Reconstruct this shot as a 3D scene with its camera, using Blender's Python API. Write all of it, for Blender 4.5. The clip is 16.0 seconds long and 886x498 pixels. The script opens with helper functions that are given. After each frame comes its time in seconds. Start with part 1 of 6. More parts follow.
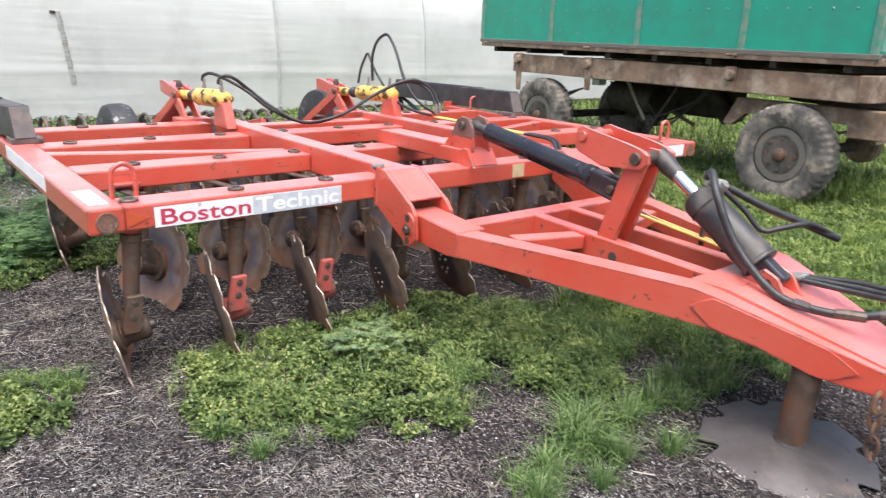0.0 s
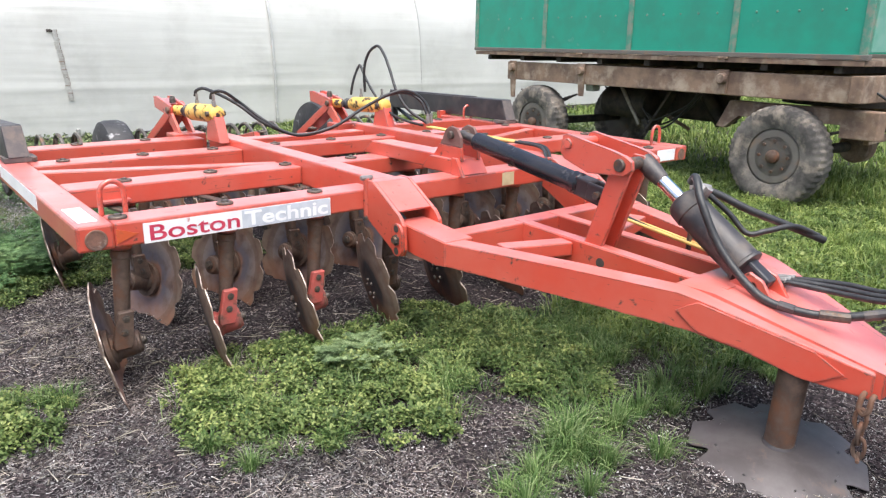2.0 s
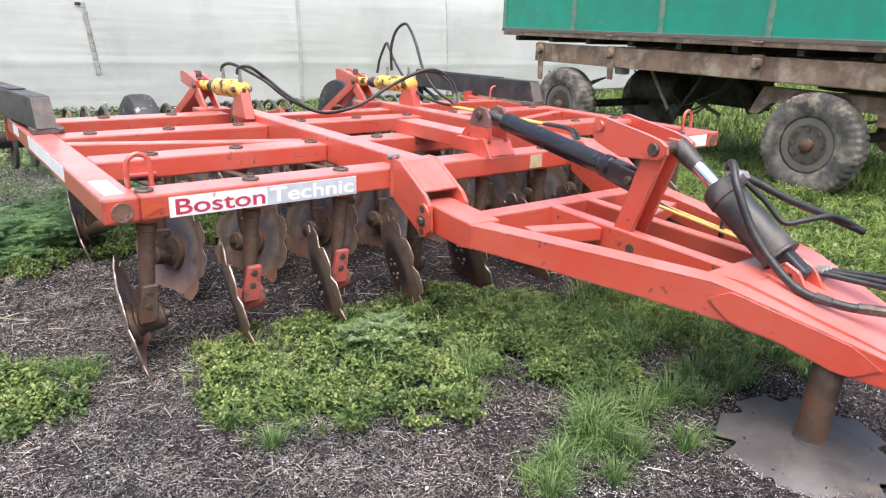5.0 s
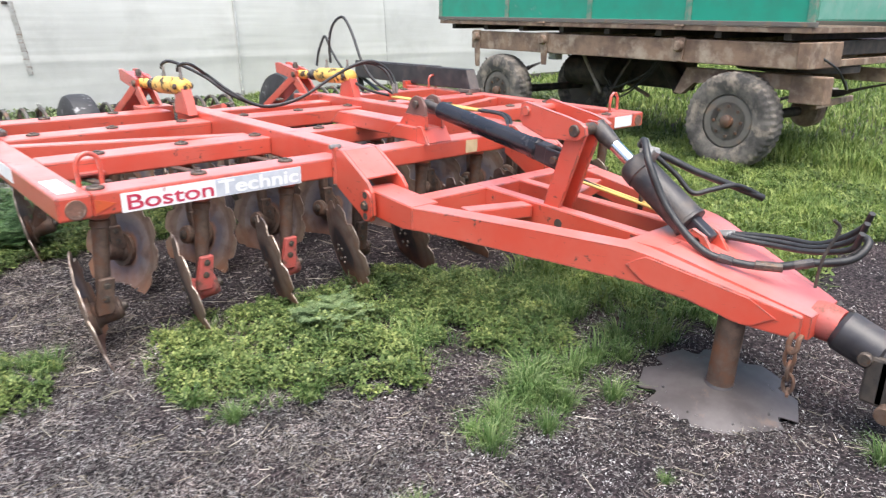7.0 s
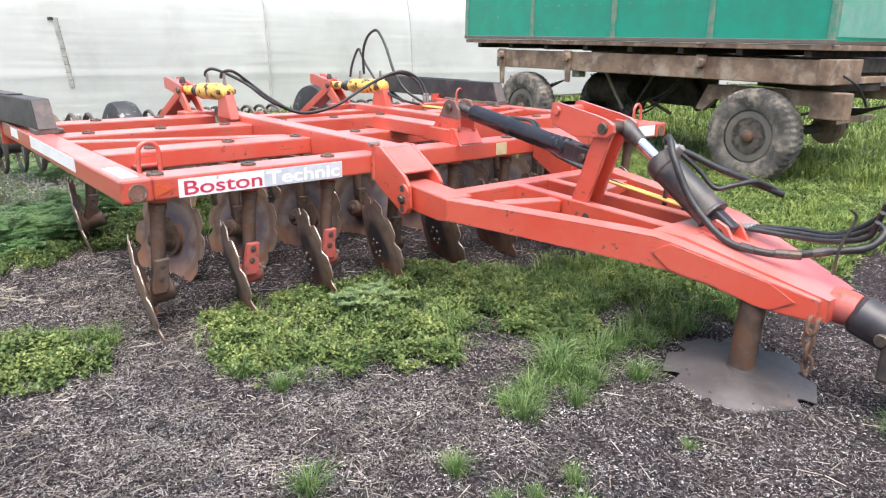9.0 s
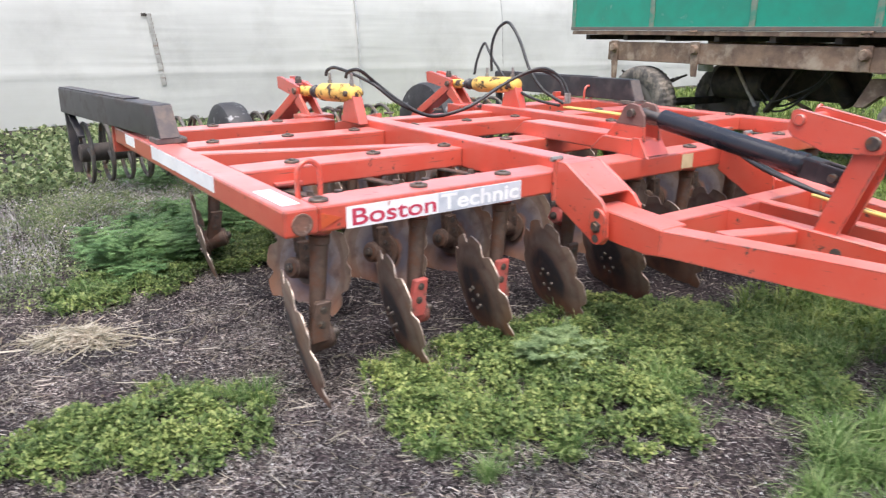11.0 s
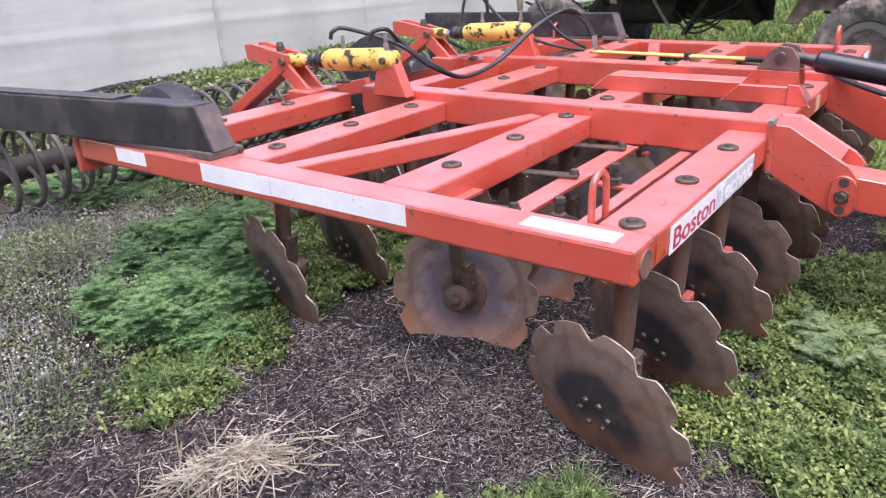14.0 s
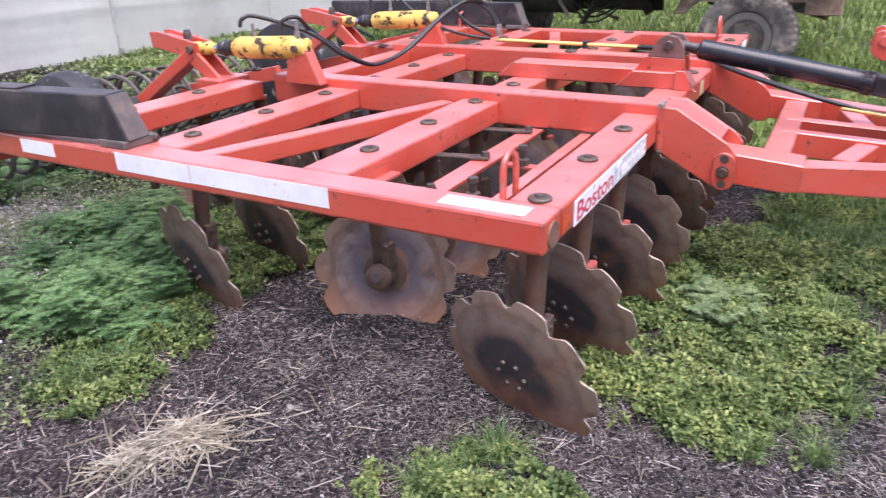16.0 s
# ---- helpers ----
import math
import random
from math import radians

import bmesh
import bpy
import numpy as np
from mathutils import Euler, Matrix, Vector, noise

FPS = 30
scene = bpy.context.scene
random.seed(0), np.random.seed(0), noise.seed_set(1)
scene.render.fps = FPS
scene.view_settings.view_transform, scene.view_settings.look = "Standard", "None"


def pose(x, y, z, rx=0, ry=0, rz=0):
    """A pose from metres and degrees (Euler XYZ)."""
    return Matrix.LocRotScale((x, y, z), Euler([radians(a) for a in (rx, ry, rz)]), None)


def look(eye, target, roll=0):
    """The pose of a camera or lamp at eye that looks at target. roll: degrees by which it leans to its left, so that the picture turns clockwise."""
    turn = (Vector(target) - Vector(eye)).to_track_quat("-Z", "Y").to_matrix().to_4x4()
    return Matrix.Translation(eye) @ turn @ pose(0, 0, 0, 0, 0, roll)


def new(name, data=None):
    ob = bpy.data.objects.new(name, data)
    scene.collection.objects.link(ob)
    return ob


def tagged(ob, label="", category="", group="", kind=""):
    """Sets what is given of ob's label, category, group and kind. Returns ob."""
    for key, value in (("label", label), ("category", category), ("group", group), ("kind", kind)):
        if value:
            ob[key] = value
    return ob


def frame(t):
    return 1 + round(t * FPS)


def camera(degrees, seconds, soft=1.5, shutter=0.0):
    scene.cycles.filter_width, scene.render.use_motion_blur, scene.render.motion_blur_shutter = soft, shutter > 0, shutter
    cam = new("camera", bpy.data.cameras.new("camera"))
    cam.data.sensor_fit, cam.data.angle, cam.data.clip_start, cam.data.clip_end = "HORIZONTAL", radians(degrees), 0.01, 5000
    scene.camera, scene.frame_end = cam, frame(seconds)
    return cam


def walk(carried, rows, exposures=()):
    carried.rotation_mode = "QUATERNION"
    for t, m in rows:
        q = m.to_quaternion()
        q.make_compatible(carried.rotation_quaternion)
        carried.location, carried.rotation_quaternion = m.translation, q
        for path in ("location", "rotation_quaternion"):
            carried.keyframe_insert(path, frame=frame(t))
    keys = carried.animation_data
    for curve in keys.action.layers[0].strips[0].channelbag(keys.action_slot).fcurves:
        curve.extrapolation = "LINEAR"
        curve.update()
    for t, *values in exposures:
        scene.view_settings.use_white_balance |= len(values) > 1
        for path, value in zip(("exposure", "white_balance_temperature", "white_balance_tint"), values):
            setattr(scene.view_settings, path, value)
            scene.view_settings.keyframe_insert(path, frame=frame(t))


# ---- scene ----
cam = camera(64.7, 16.0, soft=1.25, shutter=0.35)
PATH = [
    (0, (-0.694, -2.991, 1.512), (0.526, -1.519, 0.928), 2.2),
    (0.5, (-0.658, -3.068, 1.521), (0.618, -1.652, 0.916), 1.2),
    (1, (-0.664, -3.06, 1.526), (0.565, -1.585, 0.965), 0.6),
    (1.5, (-0.666, -3.05, 1.524), (0.523, -1.54, 0.971), 0.4),
    (2, (-0.65, -3.049, 1.527), (0.567, -1.565, 0.964), 0.9),
    (2.5, (-0.643, -3.056, 1.514), (0.587, -1.588, 0.938), 0.8),
    (3, (-0.653, -3.048, 1.516), (0.564, -1.572, 0.932), 1.2),
    (3.5, (-0.647, -3.029, 1.521), (0.57, -1.556, 0.93), 1.4),
    (3.7, (-0.65, -3.025, 1.505), (0.562, -1.549, 0.91), 1.3),
    (5.8, (-0.631, -2.986, 1.518), (0.521, -1.474, 0.896), 2.4),
    (6, (-0.611, -3.017, 1.549), (0.636, -1.599, 0.892), 3.7),
    (6.5, (-0.598, -3.104, 1.537), (0.688, -1.744, 0.835), 0.1),
    (7, (-0.761, -3.204, 1.546), (0.506, -1.796, 0.905), 0.5),
    (7.5, (-1.034, -3.315, 1.488), (0.143, -1.837, 0.833), -0.6),
    (8, (-1.078, -3.4, 1.523), (0.187, -1.983, 0.897), 2.2),
    (8.2, (-1.063, -3.392, 1.503), (0.207, -1.974, 0.89), 1.7),
    (10.5, (-0.899, -2.767, 1.41), (0.248, -1.23, 0.844), 0.4),
    (11, (-1.06, -2.388, 1.436), (0.053, -0.837, 0.838), 0.3),
    (11.5, (-1.311, -2.074, 1.445), (-0.028, -0.666, 0.836), -1.0),
    (11.6, (-1.336, -2.009, 1.444), (-0.044, -0.604, 0.846), -1.5),
    (12, (-1.386, -1.705, 1.39), (-0.023, -0.406, 0.713), -1.7),
    (12.5, (-1.477, -1.369, 1.454), (-0.054, -0.154, 0.747), -1.8),
    (13, (-1.681, -1.063, 1.497), (-0.184, 0.021, 0.733), -2.5),
    (13.5, (-1.741, -0.806, 1.517), (-0.306, 0.381, 0.788), -3.2),
    (14, (-1.74, -0.61, 1.543), (-0.277, 0.512, 0.767), -2.9),
    (14.5, (-1.829, -0.544, 1.558), (-0.283, 0.466, 0.792), -2.7),
    (15, (-1.868, -0.541, 1.554), (-0.324, 0.482, 0.801), -2.4),
    (15.5, (-1.881, -0.587, 1.559), (-0.353, 0.426, 0.759), -2.4),
    (16, (-1.874, -0.662, 1.565), (-0.288, 0.243, 0.75), -1.8),
]
walk(cam, [(t, look(eye, target, roll)) for t, eye, target, roll in PATH], [(0, 1.16, 6200, 9), (6, 1.2, 6200, 9), (8, 1.29, 6200, 9), (9, 1.30, 6200, 9), (10.4, 1.29, 6200, 10), (11, 1.15, 6200, 11), (12.5, 1.16, 5850, 17), (14, 1.05, 5950, 21), (16, 1.12, 5900, 22)])

# ---- light ----
world = bpy.data.worlds.new("overcast_sky")
scene.world = world
world.use_nodes = True
_n, _l = world.node_tree.nodes, world.node_tree.links
_sky = _n.new("ShaderNodeTexSky")
_sky.sky_type = "NISHITA"
_sky.sun_disc = False
_sky.sun_elevation, _sky.sun_rotation = radians(72), radians(213)
_sky.air_density, _sky.dust_density, _sky.ozone_density = 1.0, 6.0, 1.0
_n["Background"].inputs["Strength"].default_value = 0.125
_l.new(_sky.outputs["Color"], _n["Background"].inputs["Color"])
sun = new("sun", bpy.data.lights.new("sun", "SUN"))
sun.data.energy, sun.data.angle, sun.data.color = 2.0, radians(70), (1.0, 0.97, 0.93)
sun.matrix_world = look((-2, -3, 12), (0.5, 0.0, 0))


# ---- materials ----
def material(name, colour, rough=0.6, metal=0.0, second=None, scale=8.0, low=0.4, high=0.6, bump=0.0, bump_scale=60.0,
             dirt=None, dirt_scale=3.0, dirt_low=0.55, dirt_high=0.7, spec=0.5, vary=0.0, detail=6.0):
    """A surface with grain (second colour), larger stains (dirt) and fine relief."""
    m = bpy.data.materials.new(name)
    m.use_nodes = True
    n, l = m.node_tree.nodes, m.node_tree.links
    b = n["Principled BSDF"]
    b.inputs["Metallic"].default_value = metal
    b.inputs["Specular IOR Level"].default_value = spec
    co = n.new("ShaderNodeTexCoord").outputs["Object"]

    def field(sc, lo, hi, det=detail):
        t = n.new("ShaderNodeTexNoise")
        t.inputs["Scale"].default_value, t.inputs["Detail"].default_value, t.inputs["Roughness"].default_value = sc, det, 0.62
        l.new(co, t.inputs["Vector"])
        r = n.new("ShaderNodeMapRange")
        r.inputs["From Min"].default_value, r.inputs["From Max"].default_value = lo, hi
        l.new(t.outputs["Fac"], r.inputs["Value"])
        return r.outputs["Result"]

    def mix(fac, a, c):
        x = n.new("ShaderNodeMix")
        x.data_type = "RGBA"
        l.new(fac, x.inputs["Factor"])
        if isinstance(a, tuple):
            x.inputs["A"].default_value = (*a, 1)
        else:
            l.new(a, x.inputs["A"])
        x.inputs["B"].default_value = (*c, 1)
        return x.outputs["Result"]

    out = colour
    if second:
        out = mix(field(scale, low, high), out, second)
    if dirt:
        f = field(dirt_scale, dirt_low, dirt_high, 9.0)
        out = mix(f, out, dirt)
        r = n.new("ShaderNodeMapRange")
        r.inputs["To Min"].default_value, r.inputs["To Max"].default_value = rough, min(1.0, rough + 0.35)
        l.new(f, r.inputs["Value"])
        l.new(r.outputs["Result"], b.inputs["Roughness"])
    else:
        b.inputs["Roughness"].default_value = rough
    if vary:
        i = n.new("ShaderNodeObjectInfo")
        h = n.new("ShaderNodeHueSaturation")
        r = n.new("ShaderNodeMapRange")
        r.inputs["To Min"].default_value, r.inputs["To Max"].default_value = 1 - vary, 1 + vary
        l.new(i.outputs["Random"], r.inputs["Value"])
        l.new(r.outputs["Result"], h.inputs["Value"])
        if isinstance(out, tuple):
            h.inputs["Color"].default_value = (*out, 1)
        else:
            l.new(out, h.inputs["Color"])
        out = h.outputs["Color"]
    if isinstance(out, tuple):
        b.inputs["Base Color"].default_value = (*out, 1)
    else:
        l.new(out, b.inputs["Base Color"])
    if bump:
        t = n.new("ShaderNodeTexNoise")
        t.inputs["Scale"].default_value, t.inputs["Detail"].default_value = bump_scale, 5.0
        l.new(co, t.inputs["Vector"])
        u = n.new("ShaderNodeBump")
        u.inputs["Strength"].default_value, u.inputs["Distance"].default_value = bump, 0.01
        l.new(t.outputs["Fac"], u.inputs["Height"])
        l.new(u.outputs["Normal"], b.inputs["Normal"])
    return m


def leaf_material(name, a, b2, c, mid=0.55):
    """Foliage whose blades differ among themselves."""
    m = bpy.data.materials.new(name)
    m.use_nodes = True
    n, l = m.node_tree.nodes, m.node_tree.links
    b = n["Principled BSDF"]
    g = n.new("ShaderNodeNewGeometry")
    r = n.new("ShaderNodeValToRGB")
    r.color_ramp.elements[0].color, r.color_ramp.elements[1].color = (*a, 1), (*c, 1)
    e = r.color_ramp.elements.new(mid)
    e.color = (*b2, 1)
    l.new(g.outputs["Random Per Island"], r.inputs["Fac"])
    # whole plants differ as well: paler, darker and bluer or yellower patches
    patch = n.new("ShaderNodeTexNoise")
    patch.inputs["Scale"].default_value, patch.inputs["Detail"].default_value = 5.0, 4.0
    l.new(n.new("ShaderNodeTexCoord").outputs["Object"], patch.inputs["Vector"])
    tint = n.new("ShaderNodeHueSaturation")
    for socket, lo, hi in (("Value", 0.62, 1.35), ("Hue", 0.518, 0.482)):
        k = n.new("ShaderNodeMapRange")
        k.inputs["From Min"].default_value, k.inputs["From Max"].default_value = 0.32, 0.68
        k.inputs["To Min"].default_value, k.inputs["To Max"].default_value = lo, hi
        l.new(patch.outputs["Fac"], k.inputs["Value"])
        l.new(k.outputs["Result"], tint.inputs[socket])
    l.new(r.outputs["Color"], tint.inputs["Color"])
    r = tint
    l.new(r.outputs["Color"], b.inputs["Base Color"])
    b.inputs["Roughness"].default_value = 0.5
    b.inputs["Specular IOR Level"].default_value = 0.22
    b.inputs["Subsurface Weight"].default_value = 0.0
    t = n.new("ShaderNodeBsdfTranslucent")
    l.new(r.outputs["Color"], t.inputs["Color"])
    x = n.new("ShaderNodeMixShader")
    x.inputs["Fac"].default_value = 0.3
    l.new(b.outputs["BSDF"], x.inputs[1])
    l.new(t.outputs["BSDF"], x.inputs[2])
    l.new(x.outputs["Shader"], n["Material Output"].inputs["Surface"])
    return m


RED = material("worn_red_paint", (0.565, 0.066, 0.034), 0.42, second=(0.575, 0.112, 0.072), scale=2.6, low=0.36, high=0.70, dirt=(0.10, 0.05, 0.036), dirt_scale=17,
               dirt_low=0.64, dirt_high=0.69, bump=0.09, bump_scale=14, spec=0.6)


def worn_edges(m, bare, width=0.012):
    """Paint rubbed off along the edges and in thin scratches, with a dull clear sheen over the rest and sky sheen
    painted on level faces.
    """
    n, l = m.node_tree.nodes, m.node_tree.links
    b = n["Principled BSDF"]
    paint = b.inputs["Base Color"].links[0].from_socket
    co = n.new("ShaderNodeTexCoord").outputs["Object"]
    bev, geo, dot = n.new("ShaderNodeBevel"), n.new("ShaderNodeNewGeometry"), n.new("ShaderNodeVectorMath")
    bev.samples = 3
    bev.inputs["Radius"].default_value = width
    dot.operation = "DOT_PRODUCT"
    l.new(bev.outputs["Normal"], dot.inputs[0])
    l.new(geo.outputs["Normal"], dot.inputs[1])
    t = n.new("ShaderNodeTexNoise")
    t.inputs["Scale"].default_value, t.inputs["Detail"].default_value, t.inputs["Roughness"].default_value = 13.0, 7.0, 0.7
    l.new(co, t.inputs["Vector"])
    edge = n.new("ShaderNodeMapRange")
    edge.inputs["From Min"].default_value, edge.inputs["From Max"].default_value = 0.996, 0.965
    l.new(dot.outputs["Value"], edge.inputs["Value"])
    where = n.new("ShaderNodeMapRange")
    where.inputs["From Min"].default_value, where.inputs["From Max"].default_value = 0.42, 0.54
    l.new(t.outputs["Fac"], where.inputs["Value"])
    both = n.new("ShaderNodeMath")
    both.operation = "MULTIPLY"
    l.new(edge.outputs["Result"], both.inputs[0])
    l.new(where.outputs["Result"], both.inputs[1])
    # thin level scratches
    mp = n.new("ShaderNodeMapping")
    mp.inputs["Scale"].default_value = (3.0, 9.0, 70.0)
    l.new(co, mp.inputs["Vector"])
    sc = n.new("ShaderNodeTexNoise")
    sc.inputs["Scale"].default_value, sc.inputs["Detail"].default_value = 1.4, 3.0
    l.new(mp.outputs["Vector"], sc.inputs["Vector"])
    cut = n.new("ShaderNodeMapRange")
    cut.inputs["From Min"].default_value, cut.inputs["From Max"].default_value = 0.685, 0.72
    cut.inputs["To Max"].default_value = 0.7
    l.new(sc.outputs["Fac"], cut.inputs["Value"])
    most = n.new("ShaderNodeMath")
    most.operation = "MAXIMUM"
    l.new(both.outputs["Value"], most.inputs[0])
    l.new(cut.outputs["Result"], most.inputs[1])
    # pale pink on level faces, in patches: chalky weathering with sky sheen painted in
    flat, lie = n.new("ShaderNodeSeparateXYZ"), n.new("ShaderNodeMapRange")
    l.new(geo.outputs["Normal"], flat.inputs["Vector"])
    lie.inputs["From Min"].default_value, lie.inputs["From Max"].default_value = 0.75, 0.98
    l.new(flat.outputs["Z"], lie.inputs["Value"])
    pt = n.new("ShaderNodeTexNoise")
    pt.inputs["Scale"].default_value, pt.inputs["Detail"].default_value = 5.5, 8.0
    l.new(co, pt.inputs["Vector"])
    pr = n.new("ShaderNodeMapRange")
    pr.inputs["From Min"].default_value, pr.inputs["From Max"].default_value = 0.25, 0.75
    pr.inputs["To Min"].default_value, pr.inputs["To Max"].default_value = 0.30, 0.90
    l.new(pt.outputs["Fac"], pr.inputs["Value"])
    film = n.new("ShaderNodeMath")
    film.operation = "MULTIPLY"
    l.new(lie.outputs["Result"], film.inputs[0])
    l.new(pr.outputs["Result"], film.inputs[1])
    # mixes in the lighter pink that carries the painted sky sheen
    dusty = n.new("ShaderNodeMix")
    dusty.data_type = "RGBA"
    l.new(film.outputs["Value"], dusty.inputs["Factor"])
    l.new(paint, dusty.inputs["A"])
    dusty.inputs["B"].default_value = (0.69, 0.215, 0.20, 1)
    x = n.new("ShaderNodeMix")
    x.data_type = "RGBA"
    l.new(most.outputs["Value"], x.inputs["Factor"])
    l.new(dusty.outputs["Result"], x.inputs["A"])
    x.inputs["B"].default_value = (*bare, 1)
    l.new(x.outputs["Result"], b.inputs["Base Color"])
    b.inputs["Coat Weight"].default_value, b.inputs["Coat Roughness"].default_value, b.inputs["Coat IOR"].default_value = 1.0, 0.27, 1.55


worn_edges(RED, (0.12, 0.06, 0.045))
REDDARK = material("red_plate", (0.44, 0.085, 0.068), 0.55, second=(0.36, 0.10, 0.085), scale=11, dirt=(0.14, 0.075, 0.055), dirt_scale=12, dirt_low=0.50, dirt_high=0.62, bump=0.15)
RUST = material("rusty_steel", (0.150, 0.098, 0.072), 0.6, 0.35, second=(0.08, 0.056, 0.045), scale=14, dirt=(0.20, 0.092, 0.05), dirt_scale=7,
                dirt_low=0.5, dirt_high=0.66, bump=0.25, bump_scale=90)
CAPRUST = material("brown_rusty_cap", (0.23, 0.115, 0.08), 0.6, 0.1, second=(0.14, 0.085, 0.065), scale=25, dirt=(0.36, 0.27, 0.22), dirt_scale=30, dirt_low=0.6, bump=0.3, bump_scale=80)
PLATE = material("grey_disc_steel", (0.115, 0.104, 0.104), 0.45, 0.35, second=(0.075, 0.066, 0.066), scale=4, dirt=(0.17, 0.125, 0.105), dirt_scale=11, dirt_low=0.58)
BLACK = material("black_paint", (0.024, 0.022, 0.026), 0.38, second=(0.04, 0.037, 0.04), scale=7, dirt=(0.10, 0.085, 0.078), dirt_scale=5, dirt_low=0.52)
CYLBLACK = material("glossy_black_enamel", (0.012, 0.014, 0.020), 0.25, second=(0.02, 0.02, 0.024), scale=9, dirt=(0.07, 0.06, 0.055), dirt_scale=12, dirt_low=0.60)
BOXEND = material("dusty_grey_box_end", (0.085, 0.076, 0.074), 0.55, second=(0.12, 0.10, 0.09), scale=14, dirt=(0.19, 0.15, 0.125), dirt_scale=9, dirt_low=0.5)
RAMGREY = material("dusty_dark_grey_paint", (0.032, 0.029, 0.031), 0.42, second=(0.05, 0.046, 0.046), dirt=(0.12, 0.10, 0.085), dirt_scale=8, dirt_low=0.5)
YELLOW = material("chipped_yellow_paint", (0.80, 0.54, 0.13), 0.45, second=(0.70, 0.44, 0.09), scale=6, dirt=(0.05, 0.035, 0.027), dirt_scale=13, dirt_low=0.53, dirt_high=0.59)
PIPE = material("pale_yellow_pipe_paint", (0.72, 0.49, 0.14), 0.45, second=(0.60, 0.40, 0.13), scale=20)
HOSE = material("black_rubber_hose", (0.016, 0.016, 0.017), 0.45, second=(0.03, 0.03, 0.03), scale=30)
CHROME = material("chromed_rod", (0.82, 0.83, 0.85), 0.18, 1.0)
ZINC = material("zinc_fitting", (0.36, 0.355, 0.34), 0.5, 0.6, second=(0.2, 0.185, 0.17), scale=20, low=0.35, high=0.65)
BOLT = material("dark_bolt_steel", (0.13, 0.105, 0.085), 0.5, 0.5, second=(0.07, 0.06, 0.055), scale=40, dirt=(0.2, 0.1, 0.05), dirt_scale=30)
WHITE = material("worn_white_sticker", (0.90, 0.895, 0.89), 0.4, second=(0.82, 0.81, 0.81), scale=7, dirt=(0.60, 0.36, 0.33), dirt_scale=26, dirt_low=0.645, dirt_high=0.69)
CRIMSON = material("crimson_lettering", (0.50, 0.025, 0.07), 0.45, second=(0.58, 0.07, 0.11), scale=25)
PALE = material("pale_grey_lettering", (0.52, 0.545, 0.59), 0.45, second=(0.6, 0.62, 0.66), scale=20)
TYRE = material("dusty_tyre_rubber", (0.065, 0.06, 0.055), 0.85, second=(0.16, 0.145, 0.128), scale=5, low=0.42, high=0.6, dirt=(0.30, 0.255, 0.205), dirt_scale=6, dirt_low=0.50, dirt_high=0.66, bump=0.4, bump_scale=30)
TYREDARK = material("black_scuffed_tyre", (0.02, 0.02, 0.022), 0.6, second=(0.035, 0.035, 0.037), scale=5, dirt=(0.3, 0.3, 0.3), dirt_scale=11, dirt_low=0.60, dirt_high=0.68, bump=0.2, bump_scale=40)
RIM = material("dusty_rim_paint", (0.15, 0.14, 0.122), 0.7, 0.1, second=(0.14, 0.125, 0.11), dirt=(0.24, 0.17, 0.12), dirt_scale=6, bump=0.1)
GREEN = material("faded_green_paint", (0.016, 0.30, 0.20), 0.5, second=(0.025, 0.255, 0.17), scale=3, dirt=(0.16, 0.33, 0.26), dirt_scale=6, dirt_low=0.64, dirt_high=0.72, bump=0.08, bump_scale=12)
GREENRIB = material("weathered_green_ribs", (0.07, 0.25, 0.175), 0.65, second=(0.20, 0.25, 0.19), scale=9, low=0.42, high=0.58, dirt=(0.20, 0.15, 0.11), dirt_scale=14, dirt_low=0.60, dirt_high=0.68)
CHASSIS = material("rusty_brown_chassis", (0.27, 0.182, 0.122), 0.8, 0.05, second=(0.15, 0.10, 0.072), scale=4, dirt=(0.42, 0.34, 0.255), dirt_scale=5, dirt_low=0.5, bump=0.3, bump_scale=50)
PLANK = material("weathered_plank", (0.46, 0.41, 0.36), 0.85, second=(0.32, 0.27, 0.225), scale=20, dirt=(0.14, 0.11, 0.085), dirt_scale=6, bump=0.3, bump_scale=70)
TINE = material("dull_grey_spring_steel", (0.12, 0.112, 0.10), 0.6, 0.2, second=(0.07, 0.06, 0.052), scale=9, dirt=(0.22, 0.13, 0.085), dirt_scale=7, dirt_low=0.55)
SOOT = material("dark_oily_iron", (0.04, 0.036, 0.033), 0.7, 0.2, second=(0.085, 0.068, 0.055), scale=8)


